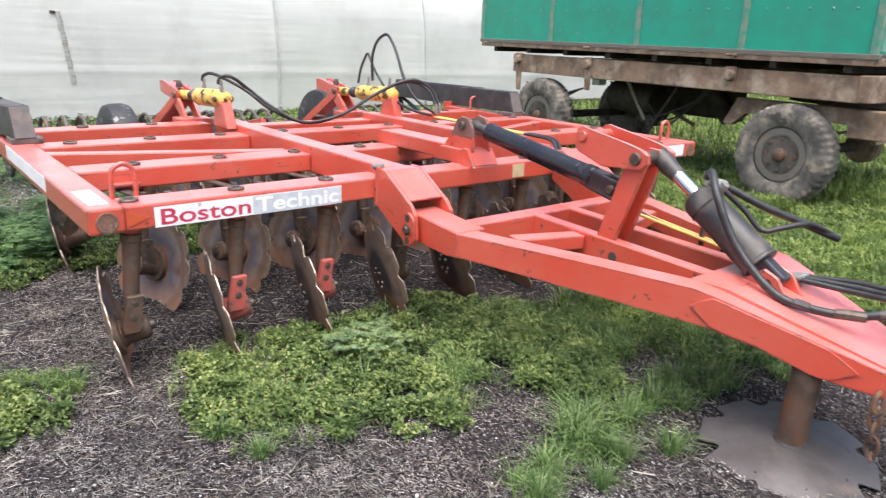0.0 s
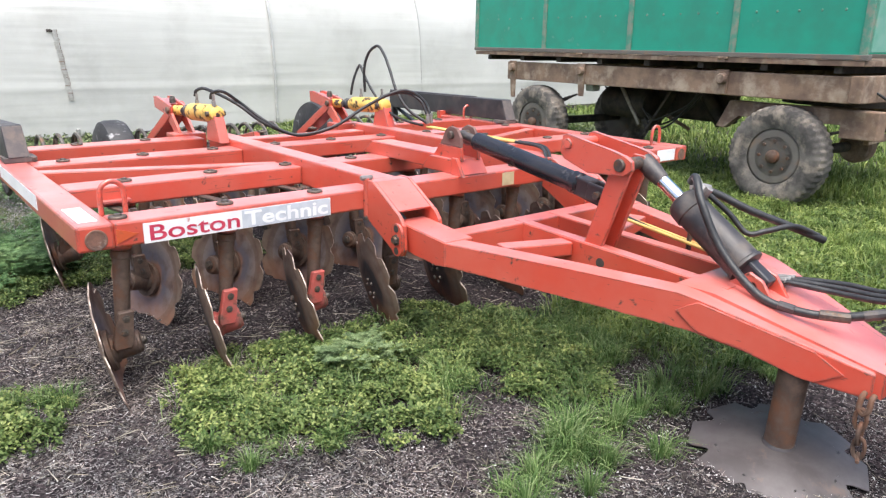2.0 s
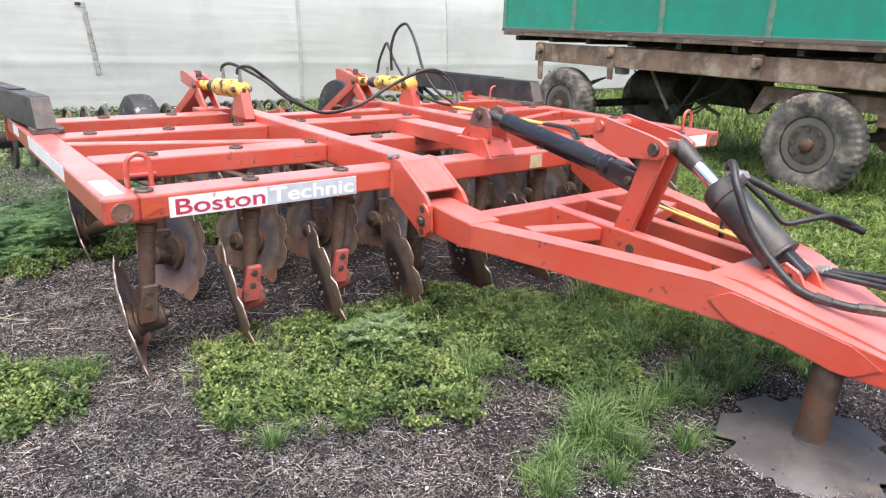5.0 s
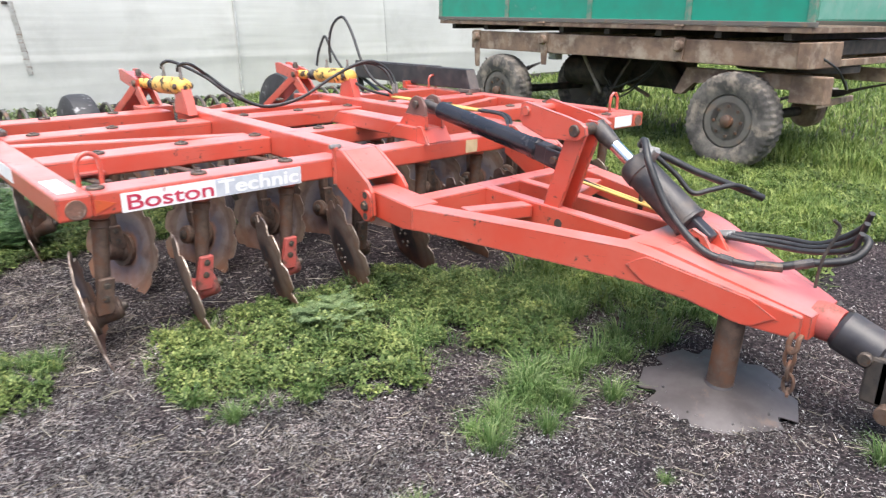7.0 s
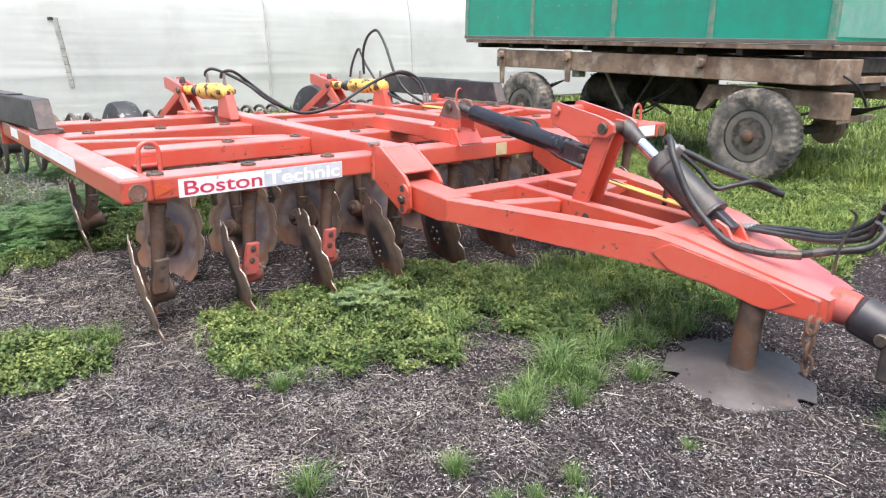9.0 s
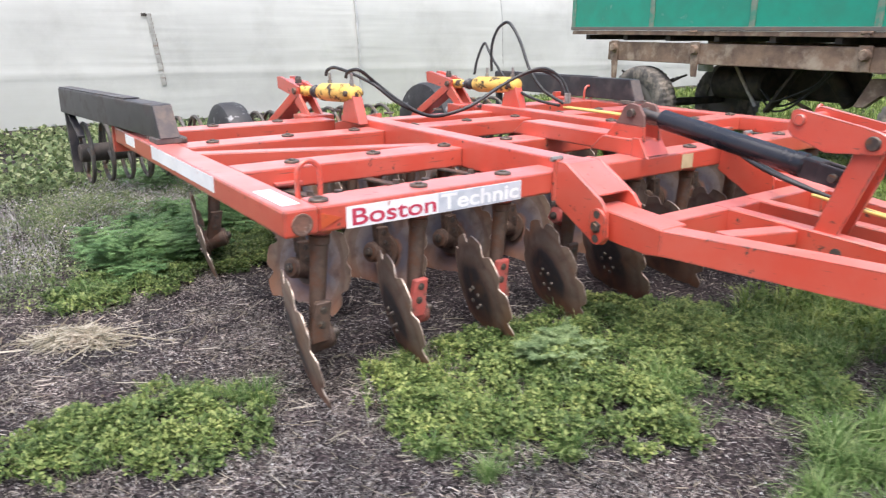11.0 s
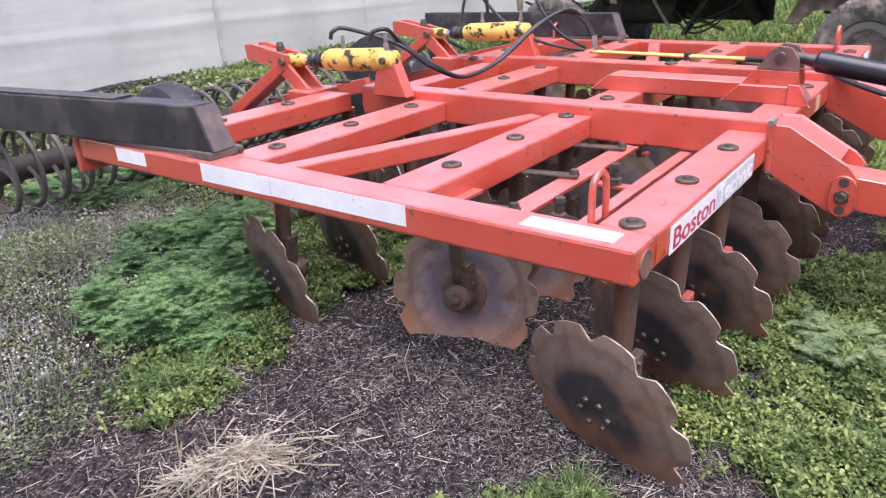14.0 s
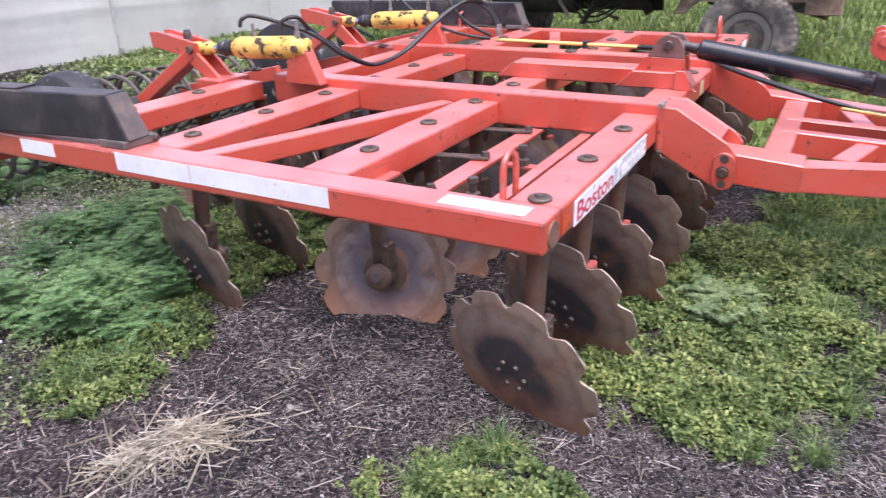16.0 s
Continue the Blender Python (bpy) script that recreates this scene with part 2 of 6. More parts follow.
def disc_material(name, rim, band, middle, worn, hub):
    """Disc steel: rusty rim, plain band and a darker middle with an uneven edge, all round the disc's axis."""
    m = bpy.data.materials.new(name)
    m.use_nodes = True
    n, l = m.node_tree.nodes, m.node_tree.links
    b = n["Principled BSDF"]
    co = n.new("ShaderNodeTexCoord").outputs["Object"]
    flat = n.new("ShaderNodeVectorMath")
    flat.operation = "MULTIPLY"
    flat.inputs[1].default_value = (1, 1, 0)
    l.new(co, flat.inputs[0])
    far = n.new("ShaderNodeVectorMath")
    far.operation = "LENGTH"
    l.new(flat.outputs["Vector"], far.inputs[0])

    def tex(sc, det):
        t = n.new("ShaderNodeTexNoise")
        t.inputs["Scale"].default_value, t.inputs["Detail"].default_value = sc, det
        l.new(co, t.inputs["Vector"])
        return t.outputs["Fac"]

    wob = n.new("ShaderNodeMath")
    wob.operation = "MULTIPLY_ADD"
    l.new(tex(7.0, 4.0), wob.inputs[0])
    wob.inputs[1].default_value = 0.11
    l.new(far.outputs["Value"], wob.inputs[2])
    r = n.new("ShaderNodeValToRGB")
    el = r.color_ramp.elements
    el[0].position, el[0].color = 0.44, (*hub, 1)
    el[1].position, el[1].color = 0.98, (*rim, 1)
    for p, c in ((0.50, middle), (0.60, middle), (0.70, band), (0.83, worn), (0.93, band)):
        el.new(p).color = (*c, 1)
    k = n.new("ShaderNodeMath")
    k.operation = "MULTIPLY"
    k.inputs[1].default_value = 2.9
    l.new(wob.outputs["Value"], k.inputs[0])
    l.new(k.outputs["Value"], r.inputs["Fac"])
    x = n.new("ShaderNodeMix")
    x.data_type = "RGBA"
    f = n.new("ShaderNodeMapRange")
    f.inputs["From Min"].default_value, f.inputs["From Max"].default_value = 0.55, 0.74
    l.new(tex(5.0, 8.0), f.inputs["Value"])
    l.new(f.outputs["Result"], x.inputs["Factor"])
    l.new(r.outputs["Color"], x.inputs["A"])
    x.inputs["B"].default_value = (0.20, 0.10, 0.055, 1)
    y = n.new("ShaderNodeMix")
    y.data_type = "RGBA"
    g2 = n.new("ShaderNodeMapRange")
    g2.inputs["From Min"].default_value, g2.inputs["From Max"].default_value, g2.inputs["To Max"].default_value = 0.48, 0.72, 0.75
    l.new(tex(15.0, 9.0), g2.inputs["Value"])
    l.new(g2.outputs["Result"], y.inputs["Factor"])
    l.new(x.outputs["Result"], y.inputs["A"])
    y.inputs["B"].default_value = (0.085, 0.052, 0.04, 1)
    # fresh orange rust where the blades stand in wet soil
    where, depth, both = n.new("ShaderNodeSeparateXYZ"), n.new("ShaderNodeMapRange"), n.new("ShaderNodeMath")
    l.new(n.new("ShaderNodeNewGeometry").outputs["Position"], where.inputs["Vector"])
    depth.inputs["From Min"].default_value, depth.inputs["From Max"].default_value = 0.15, 0.02
    l.new(where.outputs["Z"], depth.inputs["Value"])
    both.operation = "MULTIPLY"
    l.new(depth.outputs["Result"], both.inputs[0])
    l.new(tex(9.0, 5.0), both.inputs[1])
    wet = n.new("ShaderNodeMix")
    wet.data_type = "RGBA"
    l.new(both.outputs["Value"], wet.inputs["Factor"])
    l.new(y.outputs["Result"], wet.inputs["A"])
    wet.inputs["B"].default_value = (0.30, 0.125, 0.06, 1)
    y = wet
    i = n.new("ShaderNodeObjectInfo")
    h = n.new("ShaderNodeHueSaturation")
    v = n.new("ShaderNodeMapRange")
    v.inputs["To Min"].default_value, v.inputs["To Max"].default_value = 0.82, 1.18
    l.new(i.outputs["Random"], v.inputs["Value"])
    l.new(v.outputs["Result"], h.inputs["Value"])
    l.new(y.outputs["Result"], h.inputs["Color"])
    l.new(h.outputs["Color"], b.inputs["Base Color"])
    b.inputs["Metallic"].default_value = 0.12
    g = n.new("ShaderNodeMapRange")
    g.inputs["To Min"].default_value, g.inputs["To Max"].default_value = 0.45, 0.8
    l.new(tex(12.0, 6.0), g.inputs["Value"])
    l.new(g.outputs["Result"], b.inputs["Roughness"])
    u = n.new("ShaderNodeBump")
    u.inputs["Strength"].default_value, u.inputs["Distance"].default_value = 0.15, 0.01
    l.new(tex(70.0, 5.0), u.inputs["Height"])
    l.new(u.outputs["Normal"], b.inputs["Normal"])
    return m


EDGE = material("bright_worn_edge", (0.55, 0.46, 0.39), 0.45, 0.4, second=(0.24, 0.17, 0.13), scale=25)
DISC = disc_material("worn_disc_back", (0.205, 0.148, 0.108), (0.150, 0.096, 0.071), (0.032, 0.029, 0.031), (0.185, 0.142, 0.112), (0.034, 0.03, 0.031))
DISCWORN = disc_material("polished_disc_hollow", (0.27, 0.185, 0.135), (0.18, 0.155, 0.155), (0.115, 0.105, 0.125), (0.235, 0.185, 0.165), (0.235, 0.125, 0.085))


# ---- building helpers ----
def part(name, bm, mat, parent=None, label="", smooth=False):
    """Links a bmesh as one mesh object under a thing or a part."""
    me = bpy.data.meshes.new(name)
    bm.normal_update()
    bm.to_mesh(me)
    bm.free()
    if smooth:
        me.shade_smooth()
        me.set_sharp_from_angle(angle=radians(38))
    for m in (mat if isinstance(mat, (list, tuple)) else (mat,)):
        me.materials.append(m)
    ob = new(name, me)
    ob.parent = parent
    return tagged(ob, label)


def thing(name, label, category, at=(0, 0, 0), group="", kind=""):
    ob = new(name)
    ob.location = at
    ob.empty_display_size = 0.1
    return tagged(ob, label, category, group, kind)


def piece(name, ob, parent, m, label=""):
    """Another object on the mesh of ob."""
    o = new(name, ob.data)
    o.parent = parent
    o.matrix_local = m
    return tagged(o, label)


def solid(bm, pts, faces):
    v = [bm.verts.new(p) for p in pts]
    for f in faces:
        bm.faces.new([v[i] for i in f])
    return v


CUBE = ((0, 3, 2, 1), (4, 5, 6, 7), (0, 1, 5, 4), (1, 2, 6, 5), (2, 3, 7, 6), (3, 0, 4, 7))


def bevelled(bm, verts, r, seg=2):
    if r:
        edges = {e for v in verts for e in v.link_edges}
        bmesh.ops.bevel(bm, geom=list(edges), offset=r, segments=seg, profile=0.5, affect="EDGES")


def box(x0, x1, y0, y1, z0, z1, r=0.008, bm=None, m=None, seg=2):
    """A box with rounded edges between two corners."""
    bm = bm or bmesh.new()
    p = [(x0, y0, z0), (x1, y0, z0), (x1, y1, z0), (x0, y1, z0), (x0, y0, z1), (x1, y0, z1), (x1, y1, z1), (x0, y1, z1)]
    v = solid(bm, [m @ Vector(q) for q in p] if m else p, CUBE)
    bevelled(bm, v, r, seg)
    return bm


def beam(a, b, width, height, r=0.008, bm=None, up=(0, 0, 1), seg=2):
    """A box section from a to b (the middles of its ends)."""
    a, b = Vector(a), Vector(b)
    d = (b - a).normalized()
    s = d.cross(Vector(up)).normalized()
    u = s.cross(d)
    bm = bm or bmesh.new()
    p = []
    for q in (-height / 2, height / 2):
        for o, w in ((a, -1), (a, 1), (b, 1), (b, -1)):
            p.append(o + s * (w * width / 2) + u * q)
    v = solid(bm, p, CUBE)
    bevelled(bm, v, r, seg)
    bmesh.ops.recalc_face_normals(bm, faces=bm.faces)
    return bm


def slab(outline, axis, lo, hi, r=0.004, bm=None):
    """A plate: an outline in the two other axes, thick from lo to hi along axis."""
    bm = bm or bmesh.new()
    make = {"x": lambda a, b, c: (c, a, b), "y": lambda a, b, c: (a, c, b), "z": lambda a, b, c: (a, b, c)}[axis]
    low = [bm.verts.new(make(a, b, lo)) for a, b in outline]
    top = [bm.verts.new(make(a, b, hi)) for a, b in outline]
    n = len(outline)
    bm.faces.new(low[::-1])
    bm.faces.new(top)
    for i in range(n):
        bm.faces.new((low[i], low[(i + 1) % n], top[(i + 1) % n], top[i]))
    if r:
        bevelled(bm, low + top, r, 1)
    bmesh.ops.recalc_face_normals(bm, faces=bm.faces)
    return bm


def lathe(a, b, profile, seg=24, bm=None, turn=0.0):
    """Turned shape along a to b: profile of (share of the length, radius)."""
    a, b = Vector(a), Vector(b)
    d = b - a
    q = Vector((0, 0, 1)).rotation_difference(d.normalized()).to_matrix()
    bm = bm or bmesh.new()
    rings = []
    for s, r in profile:
        rings.append([bm.verts.new(a + d * s + q @ Vector((r * math.cos(turn + k * math.tau / seg), r * math.sin(turn + k * math.tau / seg), 0))) for k in range(seg)])
    for r0, r1 in zip(rings, rings[1:]):
        for k in range(seg):
            bm.faces.new((r0[k], r0[(k + 1) % seg], r1[(k + 1) % seg], r1[k]))
    bm.faces.new(rings[0][::-1])
    bm.faces.new(rings[-1])
    return bm


def rod(a, b, r, seg=16, bm=None, e=0.15):
    """A round bar with slightly rounded ends."""
    length = (Vector(b) - Vector(a)).length
    k = min(0.45, e * r / length)
    return lathe(a, b, ((0, r * 0.86), (k, r), (1 - k, r), (1, r * 0.86)), seg, bm)


def curve_points(points, n=10):
    """A smooth line through points."""
    p = [Vector(q) for q in points]
    p = [2 * p[0] - p[1]] + p + [2 * p[-1] - p[-2]]
    out = []
    for i in range(1, len(p) - 2):
        for k in range(n):
            t = k / n
            out.append(0.5 * (2 * p[i] + (p[i + 1] - p[i - 1]) * t + (2 * p[i - 1] - 5 * p[i] + 4 * p[i + 1] - p[i + 2]) * t * t
                              + (3 * p[i] - p[i - 1] - 3 * p[i + 1] + p[i + 2]) * t ** 3))
    return out + [p[-2]]


def tube(points, r, seg=10, bm=None, n=10, smooth=True):
    """A hose or bent bar along points."""
    line = curve_points(points, n) if smooth else [Vector(q) for q in points]
    bm = bm or bmesh.new()
    rings, ref = [], Vector((0.3, 0.2, 1)).normalized()
    for i, q in enumerate(line):
        d = (line[min(i + 1, len(line) - 1)] - line[max(i - 1, 0)]).normalized()
        s = d.cross(ref)
        if s.length < 0.05:
            s = d.cross(Vector((1, 0, 0)))
        s.normalize()
        u = s.cross(d)
        ref = u
        rings.append([bm.verts.new(q + s * (r * math.cos(k * math.tau / seg)) + u * (r * math.sin(k * math.tau / seg))) for k in range(seg)])
    for r0, r1 in zip(rings, rings[1:]):
        for k in range(seg):
            bm.faces.new((r0[k], r0[(k + 1) % seg], r1[(k + 1) % seg], r1[k]))
    bm.faces.new(rings[0])
    bm.faces.new(rings[-1][::-1])
    bmesh.ops.recalc_face_normals(bm, faces=bm.faces)
    return bm


def lettering(text, size, mat, parent, m, name="lettering", depth=0.001, bold=0.0, width=None):
    c = bpy.data.curves.new(name, "FONT")
    c.body, c.size, c.extrude, c.offset = text, size, depth, bold
    tmp = new(name + "_curve", c)
    me = bpy.data.meshes.new_from_object(tmp.evaluated_get(bpy.context.evaluated_depsgraph_get()))
    bpy.data.objects.remove(tmp)
    xs = [v.co.x for v in me.vertices]
    if width:
        k = width / (max(xs) - min(xs))
        x0 = min(xs)
        for v in me.vertices:
            v.co.x = (v.co.x - x0) * k
    me.materials.clear()
    me.materials.append(mat)
    ob = new(name, me)
    ob.parent = parent
    ob.matrix_local = m
    return ob


# ---- ground ----
def ground_height(x, y):
    return 0.035 * noise.noise((x * 0.35, y * 0.35, 3.1)) + 0.018 * noise.noise((x * 1.3, y * 1.3, 7.7)) + 0.012 * noise.noise((x * 4.1, y * 4.1, 1.2)) - 0.01 - 0.06 * math.exp(-((x - 1.95) ** 2 + (y + 2.0) ** 2) / 0.35)


def axis_steps(lo, hi, step, reach, grow=1.35):
    mid = list(np.arange(lo, hi + step / 2, step))
    a, b, s = [], [], step
    while s < reach:
        s *= grow
        a.append((a[-1] if a else lo) - s)
        b.append((b[-1] if b else mid[-1]) + s)
    return a[::-1] + mid + b


def make_ground():
    xs, ys = axis_steps(-3.0, 6.0, 0.05, 900), axis_steps(-4.0, 4.5, 0.05, 900)
    verts, faces = [], []
    for y in ys:
        for x in xs:
            near = max(0.0, 1 - max(0, abs(x - 1.5) - 5) / 12 - max(0, abs(y) - 5) / 12)
            fine = 0.012 * noise.noise((x * 11, y * 11, 0.4)) + 0.008 * noise.noise((x * 27, y * 27, 2.4)) if near > 0.95 else 0
            verts.append((x, y, (ground_height(x, y) + fine) * near))
    w = len(xs)
    for j in range(len(ys) - 1):
        for i in range(w - 1):
            faces.append((j * w + i, j * w + i + 1, (j + 1) * w + i + 1, (j + 1) * w + i))
    me = bpy.data.meshes.new("ground")
    me.from_pydata(verts, [], faces)
    me.shade_smooth()
    m = bpy.data.materials.new("dark_crumbly_soil")
    m.use_nodes = True
    n, l = m.node_tree.nodes, m.node_tree.links
    b = n["Principled BSDF"]
    b.inputs["Roughness"].default_value = 0.95
    b.inputs["Specular IOR Level"].default_value = 0.2
    co = n.new("ShaderNodeTexCoord").outputs["Object"]

    def noise_node(sc, det=8.0):
        t = n.new("ShaderNodeTexNoise")
        t.inputs["Scale"].default_value, t.inputs["Detail"].default_value, t.inputs["Roughness"].default_value = sc, det, 0.7
        l.new(co, t.inputs["Vector"])
        return t.outputs["Fac"]

    def ramp(fac, *stops):
        r = n.new("ShaderNodeValToRGB")
        el = r.color_ramp.elements
        el[0].position, el[0].color = stops[0][0], (*stops[0][1], 1)
        el[1].position, el[1].color = stops[-1][0], (*stops[-1][1], 1)
        for p, c in stops[1:-1]:
            el.new(p).color = (*c, 1)
        l.new(fac, r.inputs["Fac"])
        return r.outputs["Color"]

    grains = ramp(noise_node(55), (0.42, (0.0055, 0.0050, 0.0055)), (0.54, (0.044, 0.0365, 0.0375)), (0.70, (0.165, 0.142, 0.142)))
    large = ramp(noise_node(1.6), (0.35, (0.70, 0.72, 0.76)), (0.65, (1.34, 1.20, 1.22)))
    mul = n.new("ShaderNodeMix")
    mul.data_type, mul.blend_type = "RGBA", "MULTIPLY"
    mul.inputs["Factor"].default_value = 1.0
    l.new(grains, mul.inputs["A"])
    l.new(large, mul.inputs["B"])
    l.new(mul.outputs["Result"], b.inputs["Base Color"])
    u = n.new("ShaderNodeBump")
    u.inputs["Strength"].default_value, u.inputs["Distance"].default_value = 0.9, 0.02
    l.new(noise_node(45), u.inputs["Height"])
    l.new(u.outputs["Normal"], b.inputs["Normal"])
    me.materials.append(m)
    tagged(new("ground", me), "dark crumbly soil yard with grit and straw bits", "ground", kind="structure")
    return m


SOIL = make_ground()


# ---- greenhouse behind ----
def film_material():
    """Dusty plastic film with long level wrinkles and grimy patches."""
    m = material("dusty_white_film", (0.575, 0.577, 0.54), 0.34, second=(0.52, 0.522, 0.487), scale=1.1, low=0.35, high=0.65, dirt=(0.40, 0.40, 0.37), dirt_scale=0.8, dirt_low=0.50, dirt_high=0.78)
    n, l = m.node_tree.nodes, m.node_tree.links
    co = n.new("ShaderNodeTexCoord").outputs["Object"]
    mp = n.new("ShaderNodeMapping")
    mp.inputs["Scale"].default_value = (0.55, 1.0, 15.0)
    l.new(co, mp.inputs["Vector"])
    t = n.new("ShaderNodeTexNoise")
    t.inputs["Scale"].default_value, t.inputs["Detail"].default_value = 1.6, 5.0
    l.new(mp.outputs["Vector"], t.inputs["Vector"])
    u = n.new("ShaderNodeBump")
    u.inputs["Strength"].default_value, u.inputs["Distance"].default_value = 0.07, 0.02
    l.new(t.outputs["Fac"], u.inputs["Height"])
    l.new(u.outputs["Normal"], n["Principled BSDF"].inputs["Normal"])
    return m


FILM = film_material()
POLELIGHT = material("pale_hoop_tube", (0.56, 0.56, 0.54), 0.4, 0.2, second=(0.45, 0.45, 0.43), scale=9)
POLE = material("galvanised_tube", (0.42, 0.42, 0.40), 0.45, 0.5, second=(0.34, 0.33, 0.31), scale=9)
WALL_Y, WALL_X0, WALL_X1, WALL_TOP = 8.6, -12.0, 30.0, 3.2


def wall_y(x, z):
    pole = min(abs((x - 1.78) % 3.25), 3.25 - abs((x - 1.78) % 3.25))
    sag = 0.05 * (1 - math.exp(-pole * 2.2))
    return WALL_Y + 0.045 * max(0, z - 0.4) ** 2 + 0.2 * max(0, z - 1.7) ** 2 + sag + 0.018 * noise.noise((x * 0.6, z * 1.2, 5)) + 0.0025 * noise.noise((x * 0.8, z * 8.0, 9)) + 0.004 * noise.noise((x * 1.1, z * 21.0, 4)) * math.exp(-pole * 1.3) - 0.007 * math.exp(-((z - 0.82 + 0.012 * (x - 2.5) + 0.012 * noise.noise((x * 0.9, 0, 2))) / 0.075) ** 2)


def make_greenhouse():
    bm = bmesh.new()
    nx, nz = 340, 120
    rows = []
    for j in range(nz + 1):
        z = WALL_TOP * j / nz
        rows.append([bm.verts.new((x, wall_y(x, z), z - 0.02)) for x in [WALL_X0 + (WALL_X1 - WALL_X0) * i / nx for i in range(nx + 1)]])
    for j in range(nz):
        for i in range(nx):
            bm.faces.new((rows[j][i], rows[j][i + 1], rows[j + 1][i + 1], rows[j + 1][i]))
    top = rows[-1]
    back = [bm.verts.new((v.co.x, v.co.y + 6, 4.6)) for v in top]
    for i in range(nx):
        bm.faces.new((top[i], top[i + 1], back[i + 1], back[i]))
    wall = tagged(part("greenhouse_wall", bm, FILM, smooth=True), "long greenhouse wall of dusty white plastic film", "greenhouse", kind="structure")
    for k in range(-4, 9):
        x = 1.78 + 3.25 * k
        proud = 0.018 if k == 1 else (-0.022 if k == 2 else -0.06)
        pts = [(x, wall_y(x, z) - proud, z) for z in [0.1 * i for i in range(32)]]
        part("hoop_pole", tube(pts, 0.02, 10, smooth=False), POLELIGHT if k == 1 else POLE, wall, "galvanised hoop tube", True)
        part("pole_foot", rod((x, WALL_Y - 0.03, -0.05), (x, WALL_Y - 0.03, 0.22), 0.03, 10), POLE, wall)
    # mended tear with tape
    tape = material("old_brown_tape", (0.30, 0.22, 0.17), 0.6, second=(0.16, 0.11, 0.085), scale=9, low=0.45, high=0.55, dirt=(0.55, 0.52, 0.48), dirt_scale=14, dirt_low=0.5)
    rr = random.Random(5)
    pale = material("clear_mending_strip", (0.50, 0.50, 0.47), 0.3, second=(0.40, 0.38, 0.34), scale=12)
    for i in range(18):
        z0 = 0.64 + i * 0.056
        x = 1.745 - 0.0055 * i + rr.uniform(-0.004, 0.004)
        y = wall_y(x, z0) - 0.010
        part("tape_patch", box(x - 0.030, x + 0.030, y - 0.003, y, z0, z0 + 0.042, 0.001), pale, wall)
        part("tape_patch", box(x - 0.036, x + 0.036, y - 0.007, y - 0.0035, z0 + 0.043, z0 + 0.043 + rr.uniform(0.006, 0.014), 0.001), tape if i < 10 and i % 2 else pale, wall)
        part("tape_patch", box(x + 0.031, x + 0.038, y - 0.004, y, z0, z0 + 0.045, 0.001), tape, wall)
    part("tape_patch", box(1.55, 1.63, wall_y(1.6, 1.6) - 0.02, wall_y(1.6, 1.6) - 0.012, 1.60, 1.645, 0.004), SOOT, wall)
    part("soil_bank", tube([(x, WALL_Y + 0.02, -0.03 + 0.05 * noise.noise((x, 0, 0))) for x in [WALL_X0 + 0.7 * i for i in range(58)]], 0.16, 8, n=3), SOIL, wall, "dark soil banked against the film", True)
    return wall


greenhouse = make_greenhouse()


# ---- disc harrow ----
XC, XR, TOP, LOW, FRONT = 2.14, 4.36, 0.785, 0.672, 0.022
harrow = thing("disc_harrow", "large red trailed disc harrow with notched discs, parked on soil", "disc harrow")


def hpart(name, bm, mat=RED, label="", parent=None, smooth=False):
    return part(name, bm, mat, parent or harrow, label, smooth)


def mirrored(x):
    return 2 * XC - x


def span(a, b, right):
    return (mirrored(b), mirrored(a)) if right else (a, b)


